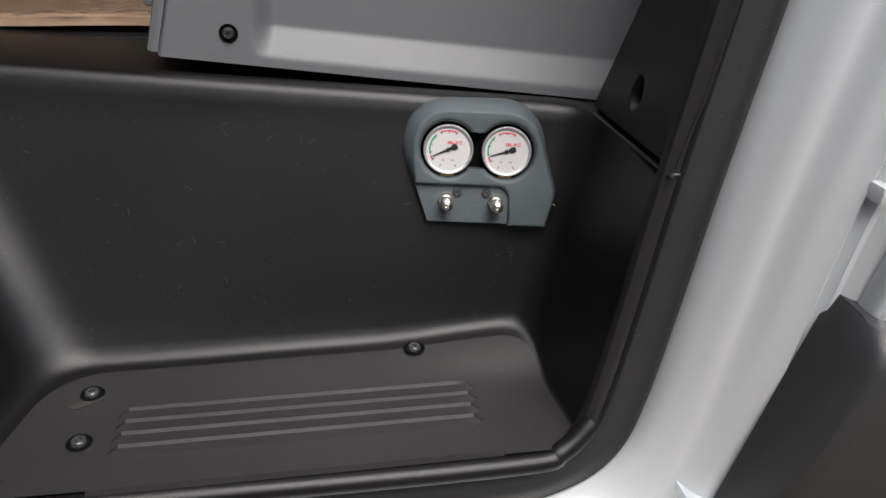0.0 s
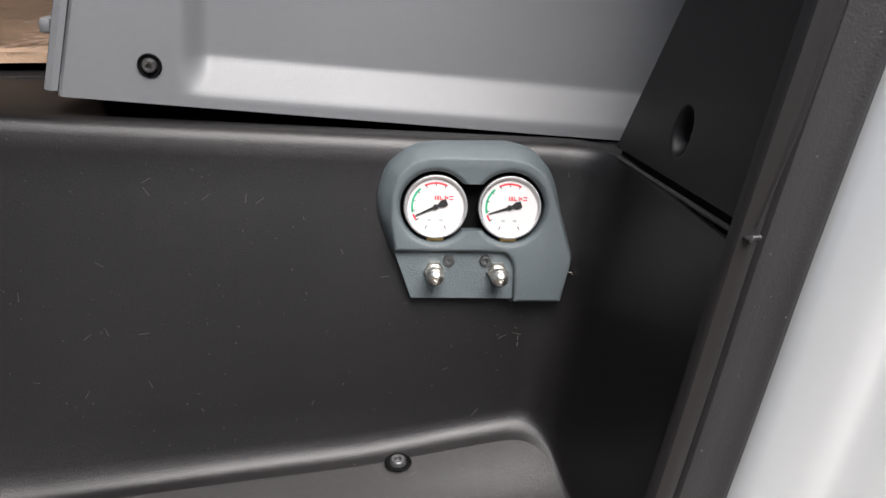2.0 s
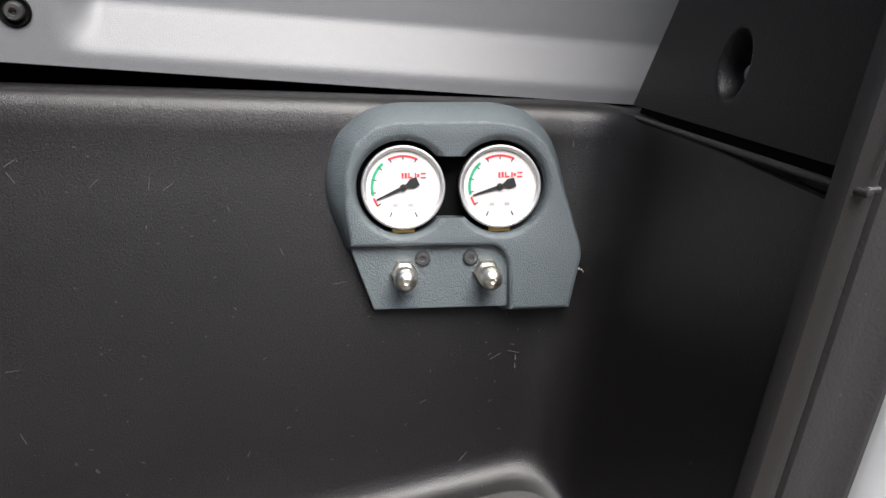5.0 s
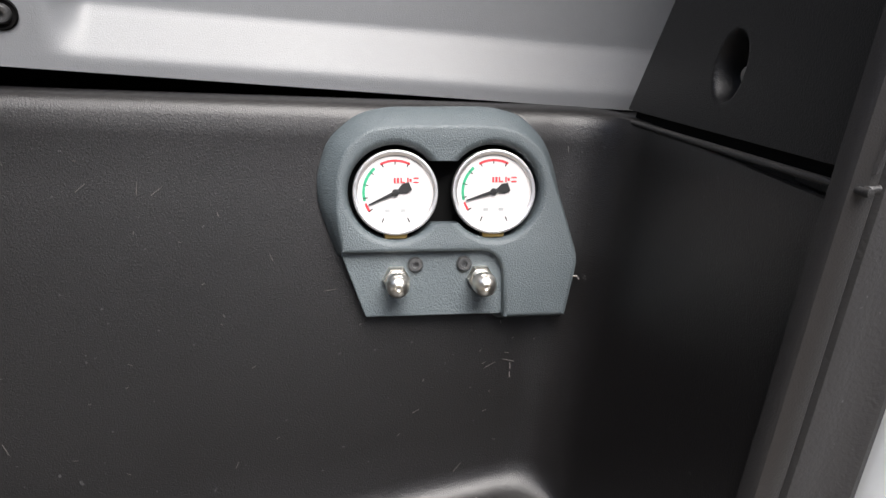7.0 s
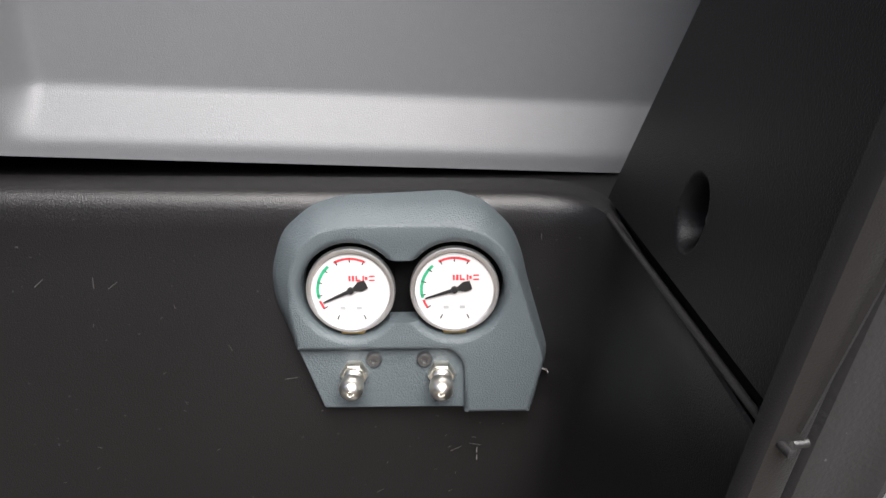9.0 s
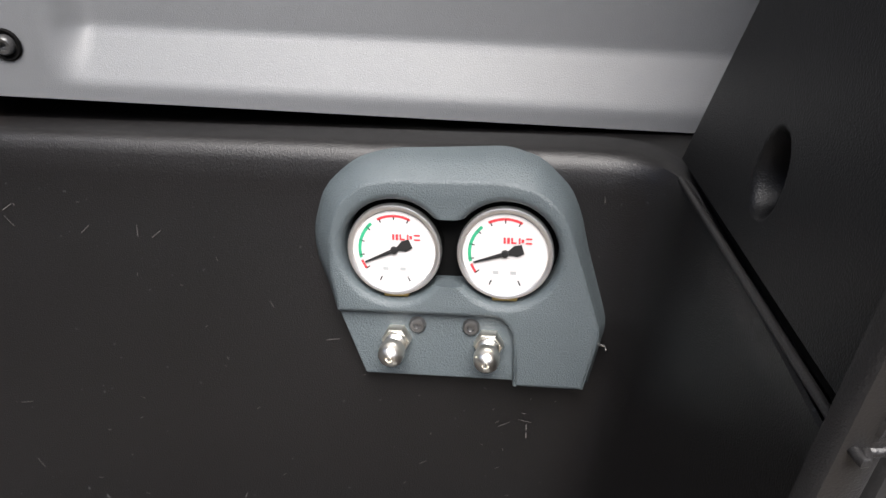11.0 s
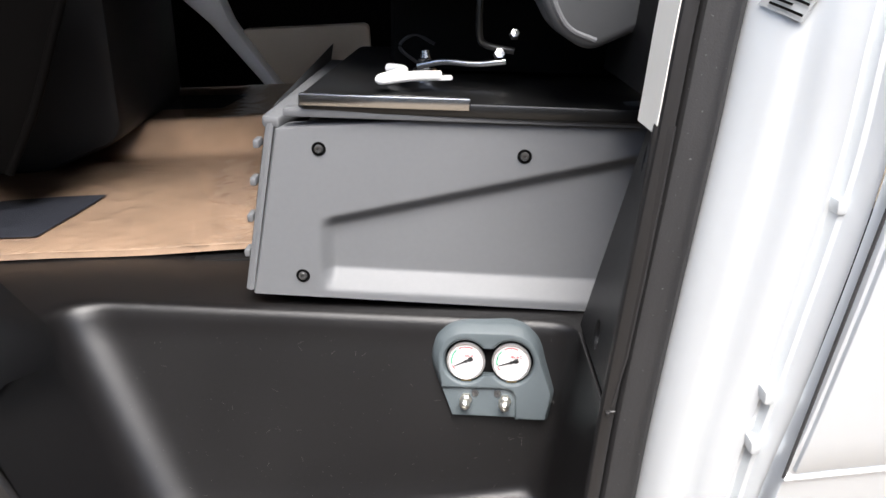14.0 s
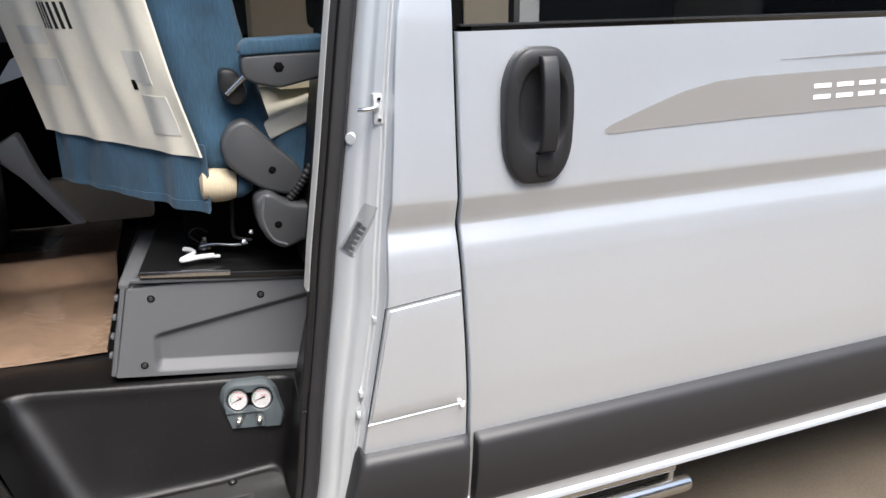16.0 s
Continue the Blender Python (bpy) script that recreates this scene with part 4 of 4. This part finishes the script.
part("ridge", tube(smooth_path([(0.075, 0.206, 1.060), (0.068, 0.206, 1.010), (0.085, 0.206, 0.965), (0.115, 0.206, 0.948)], 5), 0.003, 8), grey_mat, rb)
pts = smooth_path([(0.128, 0.23, 1.04), (0.154, 0.228, 1.071), (0.181, 0.225, 1.113), (0.24, 0.225, 1.17)], 18)
part("conduit", tube(pts, 0.01, 12, True, [0.0095 if (k // 2) % 2 else 0.0070 for k in range(len(pts))]), rubber_mat, seat, "black corrugated conduit")

# ---- floor mat ----
mat_thing = thing("floor_mat", "brown carpet floor mat under clear protective film", "floor mat")


def mat_z(x, y):
    up = min(1, max(0, (y - 0.92) / 0.10))
    return 0.664 + 0.055 * up * up * (3 - 2 * up) + 0.004 * noise.noise((x * 5, y * 5, 0))


rows = [[(x, y, mat_z(x, y)) for x in [-1.0 + 0.70 * i / 40 for i in range(41)]] for y in [0.436 + 0.95 * j / 50 for j in range(51)]]
bm = loft(rows)
ext = bmesh.ops.extrude_face_region(bm, geom=bm.faces[:])
for v in ext["geom"]:
    if isinstance(v, bmesh.types.BMVert):
        v.co.z -= 0.009
part("carpet", bm, carpet_mat, mat_thing)
for x0, x1, y0, y1 in ((-0.805, -0.630, 0.492, 0.685), (-0.70, -0.50, 1.12, 1.26)):
    part("heel_pad", loft([[(x0 + (x1 - x0) * i / 8 + 0.03 * (j / 8), y0 + (y1 - y0) * j / 8, mat_z(x0 + (x1 - x0) * i / 8, y0 + (y1 - y0) * j / 8) + 0.003) for i in range(9)] for j in range(9)]), pad_mat, mat_thing, "dark blue heel pad")
rows = []
for j in range(141):
    y = 0.430 + 0.93 * j / 140
    row = []
    for i in range(121):
        x = -1.0 + 0.705 * i / 120
        q = noise.ridged_multi_fractal(Vector((x * 16 + y * 22, y * 7 - x * 9, 1.0)), 1.0, 2.0, 3, 1.0, 2.0)
        rough_edge = max(0, 1 - (-0.297 - x) / 0.06) + max(0, 1 - (y - 0.432) / 0.03)
        row.append((x, y, mat_z(x, y) + 0.004 + 0.0026 * max(0, q - 1.25) + 0.004 * rough_edge * noise.noise((x * 90, y * 90, 3))))
    rows.append(row)
part("film", loft(rows), film_mat, mat_thing, "wrinkled clear plastic film")

# ---- gauge panel ----
gp = thing("gauge_panel", "slate plastic panel with two air pressure gauges", "gauge panel")
gp.matrix_world = pose(0.0012, 0.1885, 0.6012, -13, 0, -9.3) @ Matrix.Scale(1.015, 4)
mm = 0.001
HALF = [(-54, -31.5), (-63, -6), (-63.5, 8), (-58, 26), (-44, 38), (-29, 41.5), (26, 41.5), (40, 38), (52, 26), (57, 14), (60, 0), (71, -36), (64, -66.5), (29, -66.5), (29, -39), (24, -31.5)]
outline = rounded(HALF, [1, 8, 6, 6, 6, 6, 6, 6, 6, 6, 8, 4, 1, 1, 6, 6], 3)


def inset(loop, d):
    k = len(loop)
    area = sum(loop[i - 1][0] * loop[i][1] - loop[i][0] * loop[i - 1][1] for i in range(k))
    sg = 1 if area > 0 else -1
    out = []
    for i, p in enumerate(loop):
        a, b = Vector(loop[i - 1]), Vector(loop[(i + 1) % k])
        d1, d2 = (Vector(p) - a).normalized(), (b - Vector(p)).normalized()
        n = Vector((-d1.y - d2.y, d1.x + d2.x))
        n = n.normalized() * sg
        out.append((p[0] + n.x * d, p[1] + n.y * d))
    return out


def gauge_hole(r):
    """The two round openings joined by a slot."""
    w = 16.0
    a0 = math.asin(w / r)
    left = [(-25.4 + r * math.cos(t), r * math.sin(t)) for t in [a0 + (2 * math.pi - 2 * a0) * k / 30 for k in range(31)]]
    right = [(25.4 + r * math.cos(t), r * math.sin(t)) for t in [math.pi + a0 + (2 * math.pi - 2 * a0) * k / 30 for k in range(31)]]
    left = [p for p in left]
    return left + right


bm = bmesh.new()


def ringv(loop, d):
    return [bm.verts.new((x * mm, d * mm, z * mm)) for x, z in loop]


def join(a, b):
    for i in range(len(a)):
        j = (i + 1) % len(a)
        bm.faces.new((a[i], a[j], b[j], b[i]))


def shrink(d_soft, d_hard):
    """The outline moved inwards, further along the moulded top and front shoulder."""
    soft, hard = inset(outline, d_soft), inset(outline, d_hard)
    out = []
    for p, a, b in zip(outline, soft, hard):
        t = min(1, max(0, (p[1] + 28) / 25)) * min(1, max(0, (62 - p[0]) / 25))
        out.append((b[0] + (a[0] - b[0]) * t, b[1] + (a[1] - b[1]) * t))
    return out


face_o, face_h = ringv(shrink(9.4, 3.0), 0), ringv(gauge_hole(28.0), 0)
es = [bm.edges.new((vs[i], vs[(i + 1) % len(vs)])) for vs in (face_o, face_h) for i in range(len(vs))]
bmesh.ops.triangle_fill(bm, edges=es, use_beauty=True)
s1, s2 = ringv(shrink(8.6, 2.4), 0.1), ringv(gauge_hole(27.0), 0.2)
join(face_o, s1), join(face_h, s2)
face_o, face_h = s1, s2
r1, r2, r3, r4 = ringv(shrink(7.4, 1.4), 0.9), ringv(shrink(1.5, 0.5), 7.5), ringv(inset(outline, -1.8), 12), ringv(inset(outline, -4.0), 34)
join(face_o, r1), join(r1, r2), join(r2, r3), join(r3, r4)
h1, h2, h3 = ringv(gauge_hole(25.4), 1.4), ringv(gauge_hole(24.4), 3.4), ringv(gauge_hole(24.2), 16)
join(face_h, h1), join(h1, h2), join(h2, h3)
part("housing", bm, house_mat, gp)
part("backing", prism([(-52 * mm, -27 * mm), (52 * mm, -27 * mm), (52 * mm, 27 * mm), (-52 * mm, 27 * mm)], 15 * mm, 16 * mm), black_mat, gp)
part("lower_plate", prism(rounded([(-54 * mm, -30 * mm), (30 * mm, -30 * mm), (30 * mm, -64.5 * mm), (-41.5 * mm, -64.5 * mm)], 0.001), 5 * mm, 45 * mm, "y", 0.0015), house_mat, gp, smooth=False)

for cx in (-25.4, 25.4):
    M = pose(cx * mm, 0, 0) @ pose(0, 0.004, 0, 90, 0, 0)
    ga = part("gauge", lathe([(18.9 * mm, 0.3 * mm), (19.3 * mm, 1.6 * mm), (20.6 * mm, 2.2 * mm), (21.5 * mm, 2.0 * mm), (21.9 * mm, 1.0 * mm), (21.9 * mm, -1.5 * mm)], M, 64), bezel_mat, gp, "round pressure gauge with steel bezel")
    part("case", lathe([(21.6 * mm, -1.0 * mm), (21.6 * mm, -11 * mm)], M, 48), black_mat, ga)
    part("dial", lathe([(0.0004, 0.4 * mm), (20.2 * mm, 0.4 * mm)], M, 48), dial_mat, ga, "white dial")

    def arc(a0, a1, r0, r1, mat, name):
        rows = [[M @ Vector((r * mm * math.cos(radians(a)), r * mm * math.sin(radians(a)), 0.55 * mm)) for r in (r0, r1)] for a in [a0 + (a1 - a0) * k / 14 for k in range(15)]]
        part(name, loft(rows), mat, ga, smooth=False)

    arc(195, 130, 15.4, 16.9, green_mat, "green_band")
    arc(118, 62, 15.6, 16.8, red_mat, "red_band")
    arc(215, 199, 15.6, 16.8, red_mat, "red_band")
    for a in (215, 190, 165, 140, 115, 90, 65, 245, 295):
        arc(a - 1.2, a + 1.2, 14.2, 16.8, needle_mat, "tick")
    for x0, x1, z0, z1 in ((-0.8, 0.2, 4.8, 7.6), (0.8, 2.0, 4.8, 7.6), (2.6, 3.4, 4.8, 7.6), (3.4, 5.0, 4.8, 5.6), (6.0, 6.8, 4.8, 7.6), (7.2, 8.4, 5.4, 7.0), (9.2, 12.0, 6.9, 7.6), (9.2, 12.0, 4.8, 5.5)):
        part("maker_mark", prism([(x0 * mm, z0 * mm), (x1 * mm, z0 * mm), (x1 * mm, z1 * mm), (x0 * mm, z1 * mm)], 0.5 * mm, 0.7 * mm, "z"), red_mat, ga, smooth=False).data.transform(M)
    for sx in (-5.5, 2.5):
        part("scale_mark", prism([(sx * mm, -10 * mm), ((sx + 2.6) * mm, -10 * mm), ((sx + 2.6) * mm, -8.4 * mm), (sx * mm, -8.4 * mm)], 0.5 * mm, 0.6 * mm, "z"), label_mat, ga, smooth=False).data.transform(M)
    nd = prism([(-15.0, -0.35), (-2.5, -0.9), (2.0, -1.1), (5.0, -2.6), (8.4, -2.2), (8.4, 2.2), (5.0, 2.6), (2.0, 1.1), (-2.5, 0.9), (-15.0, 0.35)], 0.9, 1.3, "z")
    nd.transform(M @ pose(0, 0, 0, 0, 0, 24 if cx < 0 else 17) @ Matrix.Scale(mm, 4))
    part("needle", nd, needle_mat, ga, "black needle", smooth=False)
    part("hub", lathe([(0.0003, 2.0 * mm), (1.6 * mm, 1.9 * mm), (1.9 * mm, 0.9 * mm)], M, 16), needle_mat, ga)
    part("brass_stub", block((cx - 6) * mm, (cx + 6) * mm, 5 * mm, 14 * mm, -24 * mm, -19 * mm, 0.001), brass_mat, ga)

for cx, cz in ((-15.5, -37.5), (10.0, -37.5)):
    M = pose(cx * mm, 5.2 * mm, cz * mm, 90, 0, 0)
    s = part("screw", lathe([(0.0003, 1.2 * mm), (1.5 * mm, 1.2 * mm), (1.7 * mm, 2.6 * mm), (3.2 * mm, 2.6 * mm), (4.0 * mm, 1.6 * mm), (4.2 * mm, 0)], M, 20), screw_mat, gp, "black socket screw")
for cx, cz in ((-25.5, -44.5), (18.5, -45.0)):
    M = pose(cx * mm, 6 * mm, cz * mm, 90 + 4, 0, 0) @ Matrix.Scale(1.14, 4)
    nut = lathe([(0.0004, 5.0 * mm), (5.6 * mm, 5.0 * mm), (6.3 * mm, 4.2 * mm), (6.3 * mm, 0)], M, 6)
    v = part("valve", nut, chrome_mat, gp, "nickel-plated filling valve with hex nut")
    part("stem", lathe([(4.6 * mm, 4 * mm), (4.6 * mm, 7.0 * mm), (4.0 * mm, 7.4 * mm), (4.6 * mm, 8.2 * mm), (4.0 * mm, 9.0 * mm), (3.4 * mm, 9.5 * mm), (3.4 * mm, 11 * mm)], M, 20), chrome_mat, v)
    part("cap", lathe([(3.0 * mm, 10.5 * mm), (5.0 * mm, 11 * mm), (5.4 * mm, 13.5 * mm), (5.0 * mm, 17 * mm), (3.6 * mm, 19 * mm), (1.4 * mm, 19.8 * mm), (1.2 * mm, 19.0 * mm), (0.0004, 18.8 * mm)], M, 20), chrome_mat, v)
part("side_pin", tube([(0.066, 0.012, -0.046), (0.0725, 0.010, -0.0465), (0.0730, 0.008, -0.048)], 0.0006, 8), steel_mat, gp, "small bright wire pin")
